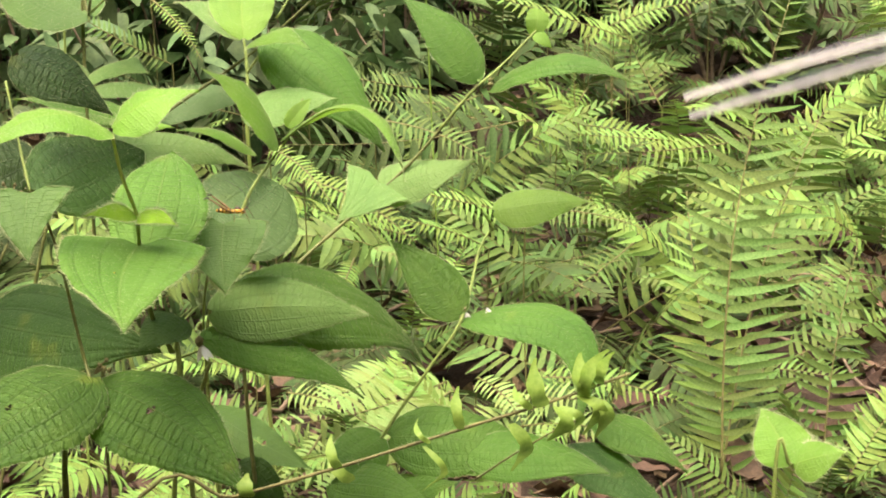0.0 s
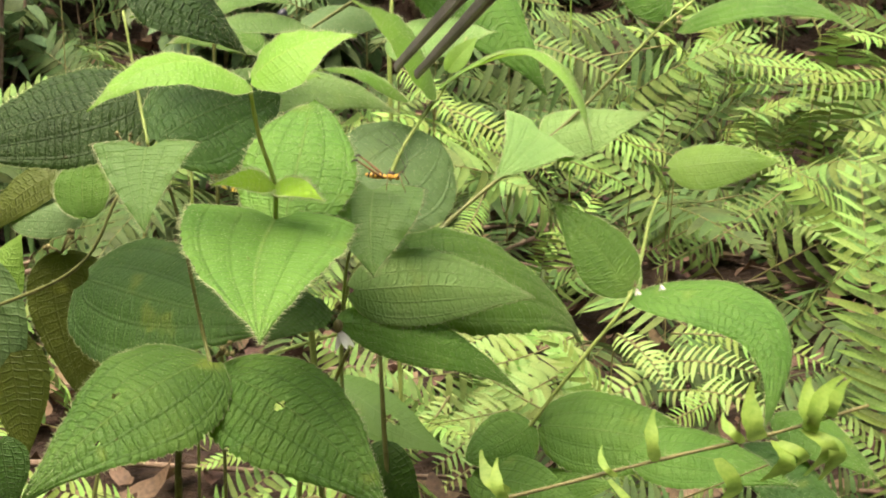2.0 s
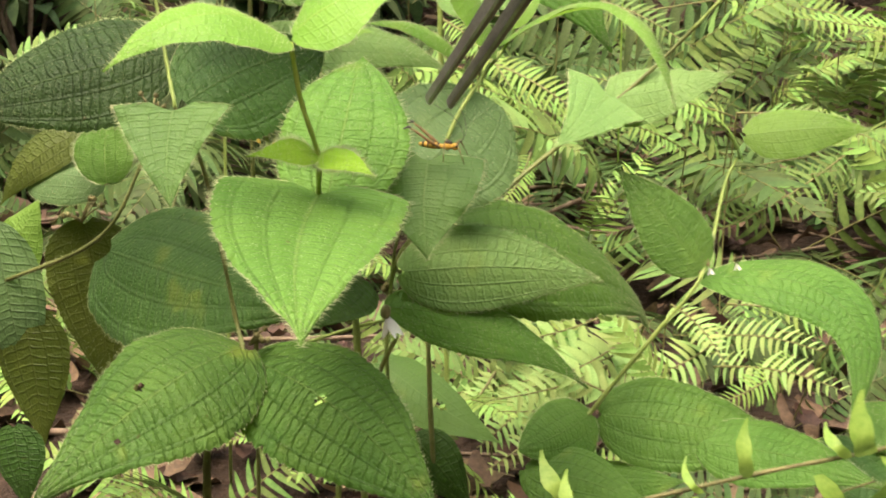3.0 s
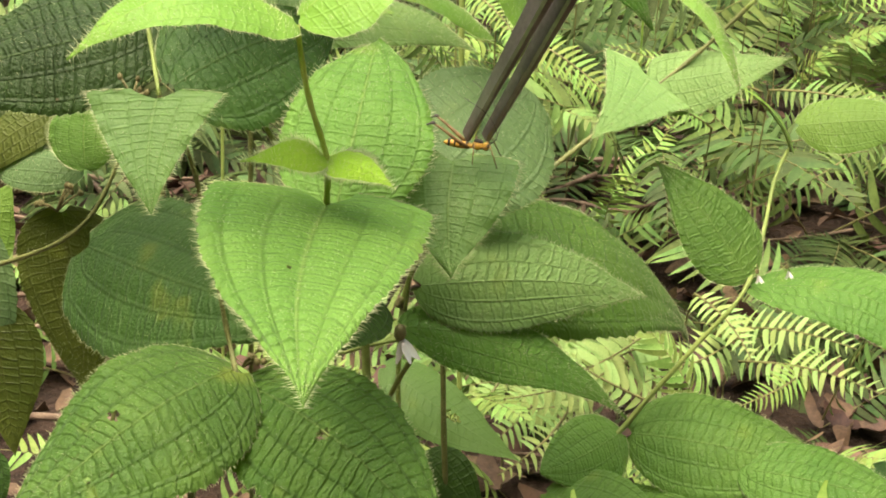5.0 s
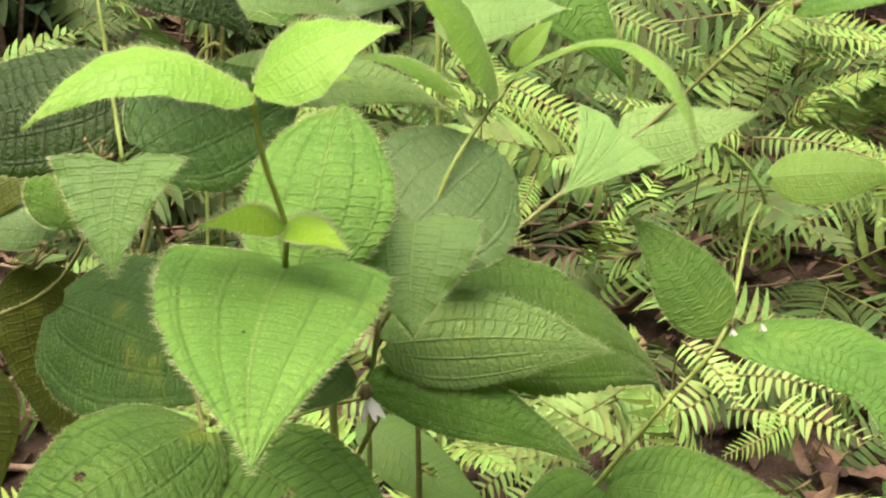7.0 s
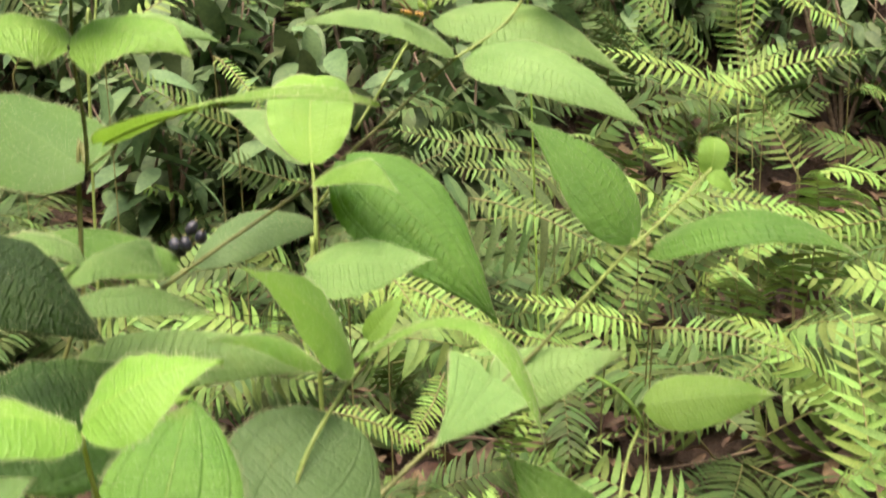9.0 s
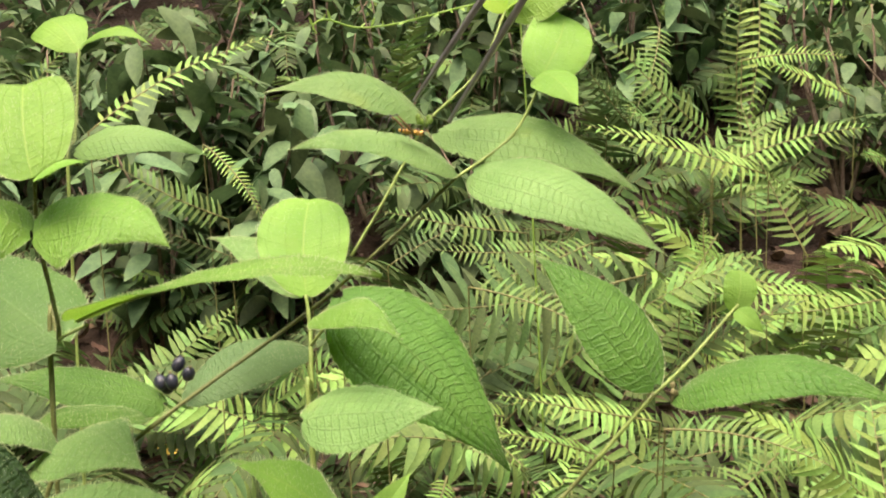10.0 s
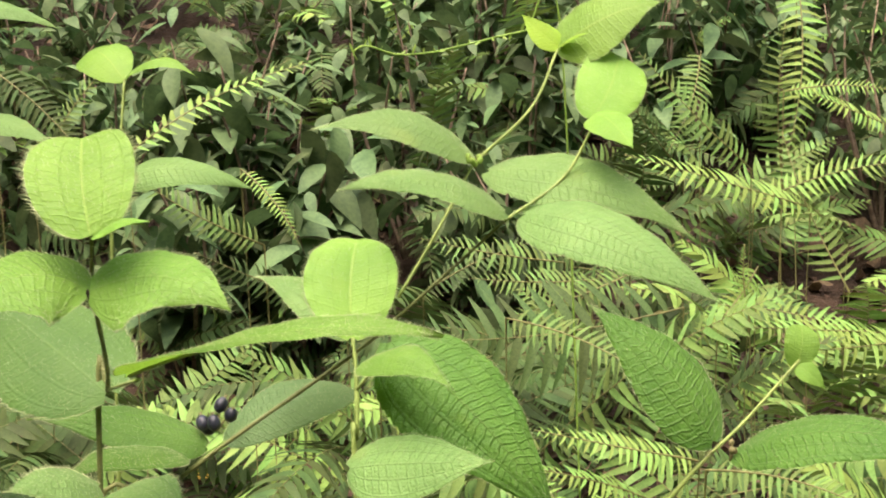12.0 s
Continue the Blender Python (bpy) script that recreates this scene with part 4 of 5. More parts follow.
lone_frond((0.5095, 1.3500, 0.6096), (0.7286, 1.3000, 0.5417), (0, -.7, .6), 0, .5)
lone_frond((0.2550, 1.2000, 0.4633), (0.1030, 1.1000, 0.5262), (0, -.8, .5), 0, .5)
lone_frond((0.3526, 1.0000, 0.3755), (0.5013, 0.9500, 0.4436), (0, -.7, .6), 1, .5)
lone_frond((0.3497, 0.8000, 0.3335), (0.5044, 0.7000, 0.3138), (0, -.7, .6), 0, .5)
lone_frond((0.2948, 0.7000, 0.3275), (0.3851, 0.6000, 0.3461), (0, -.7, .6), 3, .5)
lone_frond((0.0357, 0.7000, 0.4889), (0.1414, 0.7000, 0.4397), (0, -.7, .6), 0, .5)
lone_frond((0.1849, 0.8000, 0.3592), (0.0863, 0.6500, 0.3555), (0, -.8, .5), 3, .4)
lone_frond((0.2323, 0.6200, 0.3522), (0.1172, 0.5000, 0.3563), (0, -.8, .6), 3, .4)
lone_frond((0.0686, 0.8000, 0.3362), (0.1588, 0.7000, 0.3176), (0, -.8, .6), 3, .4)
lone_frond((0.3326, 0.7000, 0.3384), (0.2149, 0.6000, 0.3166), (0, -.8, .6), 3, .4)
lone_frond((0.2829, 0.7000, 0.2981), (0.1499, 0.6000, 0.3322), (0, -.8, .6), 3, .4)
lone_frond((0.2046, 0.8000, 0.3062), (0.1329, 0.6000, 0.3027), (.2, -.8, .6), 3, .4)
lone_frond((0.4033, 0.9000, 0.3324), (0.4447, 0.8000, 0.3108), (.2, -.8, .6), 3, .4)
lone_frond((0.3002, 0.6500, 0.3167), (0.3909, 0.5500, 0.3271), (.1, -.8, .6), 3, .4)
lone_frond((0.3764, 0.6500, 0.3283), (0.2773, 0.5500, 0.3157), (.1, -.8, .6), 0, .4)
lone_frond((0.1569, 0.9000, 0.4730), (0.1034, 0.8000, 0.4192), (.2, -.8, .6), 0, .4)
lone_frond((0.1430, 0.6200, 0.3248), (0.0824, 0.5000, 0.3011), (.3, -.8, .5), 3, .4)
lone_frond((0.1084, 0.6600, 0.3198), (0.1451, 0.5000, 0.3022), (-.3, -.8, .5), 3, .4)
lone_frond((0.1743, 0.6000, 0.3034), (0.0897, 0.5000, 0.3325), (0, -.8, .5), 3, .4)
lone_frond((0.2296, 0.6000, 0.3721), (0.1121, 0.4800, 0.3540), (0, -.8, .6), 6, .4)
lone_frond((0.1916, 0.5500, 0.3513), (0.0900, 0.4500, 0.3591), (0, -.8, .6), 6, .4)
lone_frond((0.2101, 0.5000, 0.3347), (0.1206, 0.5000, 0.3856), (0, -.8, .6), 6, .4)
lone_frond((0.0968, 0.5000, 0.3635), (0.0516, 0.4500, 0.3311), (.2, -.8, .6), 6, .4)
lone_frond((0.1436, 0.5000, 0.3335), (0.0859, 0.4200, 0.3157), (.2, -.8, .6), 6, .4)
lone_frond((0.2732, 0.7000, 0.3611), (0.3010, 0.6000, 0.3350), (-.2, -.8, .6), 6, .4)
lone_frond((0.3153, 1.4000, 0.6695), (0.1200, 1.3500, 0.7140), (0, -.8, .6), 1, .4)
lone_frond((0.1243, 1.4000, 0.6358), (0.2941, 1.4000, 0.7010), (0, -.8, .6), 2, .4)
lone_frond((0.3442, 1.3500, 0.6491), (0.1793, 1.3000, 0.6634), (0, -.8, .6), 1, .4)
lone_frond((0.6435, 1.5, 0.7574), (0.6378, 1.45, 0.9828), (0, -1, 0.2), 1, .4)
lone_frond((0.6139, 1.55, 0.7824), (0.4424, 1.5, 0.955), (0.2, -0.9, 0.4), 1, .4)
lone_frond((0.5259, 1.6, 0.7771), (0.3941, 1.5, 0.9408), (0.3, -0.9, 0.4), 2, .4)
lone_frond((0.8122, 1.5, 0.8314), (0.6424, 1.45, 0.8979), (0, -0.7, 0.7), 0, .4)
lone_frond((0.5559, 1.6, 0.9601), (0.4788, 1.5, 0.8114), (0, -1, 0.2), 1, .4)
lone_frond((0.6995, 1.4, 0.6806), (0.5842, 1.3, 0.7627), (0, -0.7, 0.7), 0, .4)
lone_frond((-0.3515, 1.3, 0.7977), (-0.2549, 1.3, 0.9393), (-0.2, -0.9, 0.4), 1, .4)
lone_frond((-0.3977, 1.3, 0.944), (-0.259, 1.25, 0.795), (0.2, -0.9, 0.4), 2, .4)
lone_frond((-0.0651, 1.2, 0.7201), (-0.1993, 1.15, 0.8044), (0, -0.9, 0.4), 1, .4)
lone_frond((0.0254, 1.25, 0.6447), (-0.1465, 1.2, 0.7162), (0, -0.9, 0.4), 2, .4)
# end of the fronds


# ---- a pale curling vine, a yellow fallen leaf ----
def vine(pts, label):
    root = Vector(pts[-1])
    foot = Vector((root.x, root.y, ground_height(root.x, root.y)))
    v = thing("vine", foot, label, "vine")
    line = curve_points([Vector(p) - foot for p in pts] + [Vector((0.01, 0.02, 0))], 6)
    bm = bmesh.new()
    tube(bm, line, [0.0012] * len(line), 6)
    part("stem", bm, PALE, v)
    r = random.Random(4)
    for i in range(3, len(line) - 10, 2):
        bm = bmesh.new()
        d = Vector((r.uniform(-0.4, 0.4), r.uniform(-1, 0.2), r.uniform(-0.6, 1))).normalized()
        s = d.orthogonal().normalized()
        L, prev = r.uniform(0.006, 0.014), None
        for k in range(4):
            q = k / 3
            w = 0.18 * L * math.sin(math.pi * (0.1 + 0.85 * q))
            p = line[i] + d * L * q
            row = [bm.verts.new(p - s * w), bm.verts.new(p + s * w)]
            if prev:
                bm.faces.new((prev[0], prev[1], row[1], row[0]))
            prev = row
        part("leaflet", bm, PALE, v)


# vines
vine([(0.0519, 1.1500, 0.9263), (0.0488, 1.1500, 0.9364), (0.0642, 1.1500, 0.9419), (0.0952, 1.1500, 0.9316), (0.1333, 1.1500, 0.9322), (0.1718, 1.1500, 0.9391), (0.2105, 1.1500, 0.9473), (0.2428, 1.1500, 0.9533), (0.2819, 1.1500, 0.9641)], "thin pale yellow-green vine with tiny curled leaflets")
# end of the vines


# ---- dead leaves, sticks ----
rng = random.Random(9)
bm = bmesh.new()
for k in range(5200):
    x, y = rng.uniform(-0.8, 1.5), 0.2 + 2.0 * rng.random() ** 1.2
    if k > 2800:
        x, y = rng.gauss(0.3, 1.3), rng.gauss(0.6, 1.2)
    size, ang = rng.uniform(0.022, 0.05) * rng.choice((1, 1, 1.5)), rng.uniform(0, 6.283)
    tilt = pose(x, y, ground_height(x, y) + rng.uniform(0.004, 0.022), rng.uniform(-32, 32), rng.uniform(-32, 32), math.degrees(ang))
    curl, asp, crook = rng.uniform(-0.9, 1.5), rng.uniform(0.3, 0.65), rng.uniform(-0.3, 0.3)
    prev = None
    for k in range(6):
        q = k / 5
        w = asp * math.sin(math.pi * (0.04 + 0.93 * q)) ** 0.8 * 0.5
        row = [bm.verts.new(tilt @ Vector(((q - 0.5) * size, (j * w * rng.uniform(0.7, 1.15) + crook * q * q) * size, size * (curl * (q - 0.5) ** 2 + rng.uniform(0.0, 0.8) * abs(j) * w + rng.uniform(-0.03, 0.03))))) for j in (-1, 0, 1)]
        if prev:
            for j in (0, 1):
                bm.faces.new((prev[j], prev[j + 1], row[j + 1], row[j]))
        prev = row
tagged(part("leaf_litter", bm, LITTER, None), "curled brown dead leaves strewn over the soil", "leaf litter", kind="stuff")
for _ in range(60):
    x, y, a, ln = rng.uniform(-0.6, 1.2), rng.uniform(0.3, 1.8), rng.uniform(0, 6.283), rng.uniform(0.05, 0.16)
    pts = []
    for k in range(5):
        px, py = x + math.cos(a) * ln * k + rng.uniform(-0.006, 0.006), y + math.sin(a) * ln * k * 0.6
        pts.append(Vector((px - x, py - y, ground_height(px, py) + 0.012 + rng.uniform(0, 0.02) - ground_height(x, y))))
    bm = bmesh.new()
    tube(bm, curve_points(pts, 3), [0.0035 - 0.00018 * k for k in range(13)], 6)
    ob = part("stick", bm, TWIG, None)
    ob.location = (x, y, ground_height(x, y))
    tagged(ob, "thin dead brown stick on the forest floor", "stick", "fallen sticks")


def fallen_leaf(x, y, size):
    """A curled yellow leaf that has just dropped."""
    bm, prev = bmesh.new(), None
    for k in range(8):
        q = k / 7
        w = 0.26 * math.sin(math.pi * (0.03 + 0.94 * q) ** 0.9)
        row = [bm.verts.new(Vector(((q - 0.5) * size, j * w * size, size * (0.5 * (q - 0.5) ** 2 + 0.3 * j * j * w)))) for j in (-1, -0.5, 0, 0.5, 1)]
        if prev:
            for j in range(4):
                bm.faces.new((prev[j], prev[j + 1], row[j + 1], row[j]))
        prev = row
    ob = part("fallen_leaf", bm, YELLOW, None)
    ob.matrix_world = pose(x, y, ground_height(x, y) + 0.03, 38, 8, 12)
    tagged(ob, "bright yellow fallen leaf lying on brown litter", "fallen leaf")


fallen_leaf(-0.178, 1.385, 0.034)


# ---- dark broad-leaved undergrowth on the bank ----
def undergrowth(x, y, height, spread, count, size, seed):
    rng = random.Random(seed)
    at = Vector((x, y, ground_height(x, y)))
    u = thing("undergrowth", at, "dark green broad-leaved undergrowth shrub in shade", "shrub", "undergrowth on the bank")
    tips = []
    bm = bmesh.new()
    for k in range(7):
        a = rng.uniform(0, 6.283)
        top = Vector((math.cos(a) * spread * rng.random(), math.sin(a) * spread * rng.random(), height * rng.uniform(0.6, 1)))
        line = curve_points([Vector((0, 0, -0.02)), top * 0.5 + Vector((rng.uniform(-0.04, 0.04), rng.uniform(-0.04, 0.04), 0.03)), top], 5)
        tube(bm, line, [0.005 - 0.00035 * i for i in range(11)], 5)
        tips += line[3:]
    part("stem", bm, TWIG, u)
    bm = bmesh.new()
    for _ in range(count):
        p = rng.choice(tips) + Vector((rng.gauss(0, 0.035), rng.gauss(0, 0.035), rng.gauss(0, 0.03)))
        a, L = rng.uniform(0, 6.283), size * rng.uniform(0.6, 1.2)
        m = Matrix.Translation(p) @ Euler((rng.uniform(-0.6, 0.6), rng.uniform(-0.2, 0.9), a)).to_matrix().to_4x4()
        prev, asp, sag = None, rng.uniform(0.35, 0.5), rng.uniform(0.1, 0.5)
        for k in range(6):
            q = k / 5
            w = asp * 0.5 * (math.sin(math.pi * (0.03 + 0.95 * q) ** 0.8)) ** 0.9
            row = [bm.verts.new(m @ Vector((q * L, j * w * L, -sag * L * q * q + 0.22 * abs(j) * w * L))) for j in (-1, 0, 1)]
            if prev:
                for j in (0, 1):
                    bm.faces.new((prev[j], prev[j + 1], row[j + 1], row[j]))
            prev = row
    part("foliage", bm, DARKLEAF, u)


rng = random.Random(21)
for i in range(60):
    y = 1.62 + 1.5 * rng.random()
    x = rng.uniform(-0.25 - 0.5 * y, 0.36) if i < 34 else rng.uniform(0.2, 1.8)
    if i >= 34:
        y += 0.35
    undergrowth(x, y, rng.uniform(0.3, 0.55), rng.uniform(0.12, 0.22), rng.randint(130, 200), rng.uniform(0.05, 0.09), 700 + i)


# ---- flowers, berries, leaflets ----
def flower(at, owner, size=1.0):
    """A small white flower that hangs from a hairy cup."""
    plant, root = owner
    c = Vector(at) - root
    bm = bmesh.new()
    rng = random.Random(3)
    for k in range(5):
        a = k * 1.2566
        d = Vector((0.35 * math.cos(a) + 0.25, 0.35 * math.sin(a) - 0.2, -1)).normalized()
        s = d.orthogonal().normalized()
        prev = None
        for i in range(5):
            q = i / 4
            w = size * 0.0016 * math.sin(math.pi * (0.12 + 0.8 * q))
            p = c + d * size * 0.0072 * q + Vector((math.cos(a), math.sin(a), 0)) * size * 0.0016 * q * q
            row = [bm.verts.new(p - s * w), bm.verts.new(p + d.cross(s) * 0.0004), bm.verts.new(p + s * w)]
            if prev:
                for j in (0, 1):
                    bm.faces.new((prev[j], prev[j + 1], row[j + 1], row[j]))
            prev = row
    part("flower", bm, WHITE, plant, "small white hanging flower")
    bm = bmesh.new()
    egg(bm, c + Vector((-0.0008, 0, 0.0022)), (0.0019 * size, 0.0019 * size, 0.0026 * size))
    for k in range(40):
        d = Vector((rng.gauss(0, 1), rng.gauss(0, 1), rng.gauss(0, 1))).normalized()
        spike(bm, c + Vector((-0.0008, 0, 0.0022)) + d * 0.0018, d * 0.0022, 0.0001)
    part("flower_cup", bm, SEPAL, plant)


def seed_cups(at, owner, count, spread, seed, mat, size, name):
    """A little cluster of hairy cups or berries, each on a short stalk."""
    plant, root = owner
    c, rng = Vector(at) - root, random.Random(seed)
    for k in range(count):
        p = c + Vector((rng.uniform(-1, 1) * spread, rng.uniform(-0.6, 0.6) * spread, rng.uniform(-0.5, 0.9) * spread))
        bm = bmesh.new()
        tube(bm, [c - Vector((0, 0, 0.004)), (c + p) / 2 - Vector((0, 0, 0.001)), p], [0.0006, 0.0005, 0.0004], 5, 1)
        lean = Euler((rng.uniform(-0.6, 0.6), rng.uniform(-0.6, 0.6), 0)).to_matrix().to_4x4()
        egg(bm, p, (size, size, size * 1.25), lean)
        for i in range(5):
            d = lean.to_3x3() @ Vector((math.cos(i * 1.257) * 0.5, math.sin(i * 1.257) * 0.5, 1))
            spike(bm, p + lean.to_3x3() @ Vector((0, 0, size * 1.1)), d * size * 0.7, size * 0.16, 1)
        for _ in range(26):
            d = Vector((rng.gauss(0, 1), rng.gauss(0, 1), rng.gauss(0, 1))).normalized()
            spike(bm, p + d * size * 0.95, d * size * 0.7, 0.00008, 1)
        part(name, bm, [mat, SEPAL], plant)


def leaflet(at, end, width, curl, owner):
    """A thin pale leaflet that curls."""
    plant, root = owner
    a, b = Vector(at) - root, Vector(end) - root
    d = b - a
    L, d = d.length, d.normalized()
    n = Vector((0.2, -1, 0.3))
    n = (n - d * n.dot(d)).normalized()
    s = n.cross(d)
    bm = bmesh.new()
    prev = None
    for i in range(9):
        q = i / 8
        w = 0.38 * width * (math.sin(math.pi * (0.08 + 0.86 * q) ** 0.75)) ** 0.9 * (1 + 0.18 * math.sin(13 * q))
        p = a + d * L * q + s * curl * L * math.sin(3.1 * q) * 0.8 + n * curl * L * 0.8 * math.sin(4.5 * q)
        row = [bm.verts.new(p + s * w * j + n * w * 0.5 * abs(j) * curl) for j in (-1, -0.5, 0, 0.5, 1)]
        if prev:
            for j in range(4):
                bm.faces.new((prev[j], prev[j + 1], row[j + 1], row[j]))
        prev = row
    part("leaflet", bm, PALE, plant)


# small parts of the shrubs
flower((0.0240, 0.0600, 0.5364), P1, 1.25)
seed_cups((0.0265, 0.0800, 0.5396), P1, 5, .006, 1, SEPAL, .0013, "seed_cup")
seed_cups((-0.0345, 0.0600, 0.5284), P1, 6, .008, 2, SEPAL, .0012, "seed_cup")
seed_cups((-0.1335, 0.1800, 0.5564), P1, 6, .010, 4, SEPAL, .0013, "seed_cup")
seed_cups((-0.0688, 0.0500, 0.6272), P1, 4, .006, 5, SEPAL, .0009, "seed_cup")
seed_cups((-0.0260, 0.3930, 0.6680), P6, 5, .011, 8, BERRY, .0038, "berry")
seed_cups((0.1251, 0.4250, 0.8075), P6, 6, .004, 9, PALE, .0018, "seed_cup")
seed_cups((0.2215, 0.2430, 0.6723), P7, 4, .005, 10, SEPAL, .0013, "seed_cup")
leaflet((0.2206, -0.0350, 0.5187), (0.2185, -0.0400, 0.5372), 0.0144, 0.30, BR)
leaflet((0.2161, -0.0350, 0.5161), (0.2187, -0.0400, 0.4967), 0.0116, 0.42, BR)
leaflet((0.2043, -0.0350, 0.5111), (0.1999, -0.0400, 0.4952), 0.0116, 0.36, BR)
leaflet((0.1971, -0.0350, 0.5116), (0.1954, -0.0400, 0.5359), 0.0126, 0.24, BR)
leaflet((0.1913, -0.0350, 0.5106), (0.1854, -0.0300, 0.5229), 0.0064, 0.36, BR)
leaflet((0.2265, -0.0350, 0.5211), (0.2343, -0.0400, 0.5362), 0.0080, 0.30, BR)
leaflet((0.2058, -0.0350, 0.5110), (0.2111, -0.0350, 0.4930), 0.0080, 0.42, BR)
leaflet((0.1554, -0.0330, 0.5026), (0.1566, -0.0300, 0.5235), 0.0080, 0.18, BR)
leaflet((0.1813, -0.0330, 0.5035), (0.1829, -0.0300, 0.4761), 0.0108, 0.24, BR)
leaflet((0.1394, -0.0330, 0.4965), (0.1360, -0.0300, 0.5091), 0.0044, 0.48, BR)
leaflet((0.0938, -0.0300, 0.4861), (0.0919, -0.0300, 0.5037), 0.0072, 0.24, BR)
leaflet((0.0484, -0.0300, 0.4753), (0.0490, -0.0300, 0.4868), 0.0108, 0.24, BR)
leaflet((0.1365, -0.0330, 0.4953), (0.1371, -0.0300, 0.4680), 0.0054, 0.36, BR)
leaflet((0.2178, -0.0350, 0.5143), (0.2319, -0.0400, 0.5370), 0.0108, 0.30, BR)
leaflet((0.2228, -0.0350, 0.5141), (0.2243, -0.0400, 0.4950), 0.0116, 0.30, BR)
leaflet((0.1045, 0.0700, 0.4489), (0.0929, 0.0700, 0.4709), 0.0108, 0.24, P2)
flower((0.1953, 0.2150, 0.5183), P2, .55)
flower((0.2097, 0.2150, 0.5209), P2, .55)
# end of the small parts


# ---- the insect ----
def insect():
    """A small long-legged bush cricket: head towards +X, feet on z = 0."""
    a = thing("cricket", (0, 0, 0), "tiny orange and black striped cricket with long legs", "insect")
    bm = bmesh.new()
    egg(bm, (-0.0026, 0, 0.0032), (0.0042, 0.0009, 0.0010), slot=0)
    for k in range(4):
        egg(bm, (-0.0052 + 0.0015 * k, 0, 0.0034), (0.00045, 0.00098, 0.00108), slot=1)
    part("abdomen", bm, [INSECT_ORANGE, INSECT_DARK], a)
    bm = bmesh.new()
    egg(bm, (0.0022, 0, 0.0036), (0.0016, 0.0010, 0.0012), slot=0)
    egg(bm, (0.0022, 0, 0.0046), (0.0013, 0.0007, 0.0008), slot=1)
    part("thorax", bm, [INSECT_ORANGE, INSECT_DARK], a)
    bm = bmesh.new()
    egg(bm, (0.0043, 0, 0.0036), (0.0010, 0.0010, 0.0011), slot=0)
    for s in (-1, 1):
        egg(bm, (0.0048, 0.0009 * s, 0.0041), (0.0004, 0.0004, 0.0005), slot=1)
    part("head", bm, [INSECT_ORANGE, INSECT_DARK], a)
    for s in (-1, 1):
        bm = bmesh.new()
        tube(bm, curve_points([Vector(v) for v in ((0.005, 0.0005 * s, 0.0042), (0.007, 0.003 * s, 0.008), (0.004, 0.006 * s, 0.014), (-0.002, 0.008 * s, 0.018))], 4),
             [0.00012 - 0.000005 * k for k in range(13)], 4)
        part("antenna", bm, INSECT_DARK, a)
        for x, fx in ((0.003, 0.007), (0.0012, 0.0015)):
            bm = bmesh.new()
            tube(bm, [Vector((x, 0.001 * s, 0.003)), Vector((x + (fx - x) * 0.6, 0.003 * s, 0.0050)), Vector((fx * 1.15, 0.0048 * s, 0.0))], [0.00022, 0.0002, 0.00011], 5)
            part("leg", bm, INSECT_BROWN, a)
        bm = bmesh.new()
        knee = Vector((-0.0095, 0.003 * s, 0.0088))
        tube(bm, [Vector((0.0, 0.0012 * s, 0.003)), Vector((-0.003, 0.002 * s, 0.0048)), Vector((-0.007, 0.0026 * s, 0.0074)), knee], [0.0004, 0.00055, 0.00035, 0.00022], 6, 0)
        egg(bm, knee, (0.0008, 0.0004, 0.0004), slot=1)
        tube(bm, [knee, Vector((-0.0125, 0.0032 * s, 0.0075)), Vector((-0.0145, 0.0036 * s, 0.0))], [0.0003, 0.00022, 0.00012], 5, 1)
        part("hind_leg", bm, [INSECT_BROWN, INSECT_DARK], a)
    return a


cricket = insect()
for piece in cricket.children:
    piece.data.transform(Matrix.Scale(1.35, 4))


# ---- the forceps ----
def forceps():
    """Long steel forceps: the points at the origin, the shaft along +Z; the blades part along X, their flat sides look along X."""
    f = thing("forceps", (0, 0, 0), "long steel forceps with flat grey blades", "tweezers")
    arms = []
    for s in (-1, 1):
        bm = bmesh.new()
        rows = []
        for k in range(25):
            q = k / 24
            z = 0.26 * q
            w = 0.0026 + 0.0017 * min(1.0, q * 4) + 0.0006 * q
            th = 0.0011 + 0.0008 * min(1, q * 4)
            x = s * (0.0014 + 0.0012 * math.sin(math.pi * min(1, q * 1.02)) ** 0.8)
            c = Vector((x, 0, z))
            b = min(0.0009, th * 0.7)
            rows.append([bm.verts.new(c + Vector((dx, dy, 0))) for dx, dy in (
                (-th, -w + b), (-th, w - b), (-th + b, w), (th - b, w), (th, w - b), (th, -w + b), (th - b, -w), (-th + b, -w))])
        for a, b in zip(rows, rows[1:]):
            for j in range(8):
                # bevels take the brighter steel: an edge glint put into the colour
                bm.faces.new((a[j], a[(j + 1) % 8], b[(j + 1) % 8], b[j])).material_index = j % 2
        bm.faces.new(rows[0][::-1]), bm.faces.new(rows[-1])
        bmesh.ops.translate(bm, vec=(0, 0, -0.26), verts=bm.verts)
        bmesh.ops.recalc_face_normals(bm, faces=bm.faces)
        arm = part("blade", bm, [STEEL, STEEL_EDGE], f, "grey steel blade with a glint painted along its edges", False)
        arm.location = (0, 0, 0.26)
        arms.append(arm)
    bm = bmesh.new()
    tube(bm, [Vector((0, 0, 0.252)), Vector((0, 0, 0.262)), Vector((0, 0, 0.272))], [0.0042, 0.0046, 0.003], 12)
    part("hinge", bm, STEEL, f)
    return f, arms


tweezer, blades = forceps()


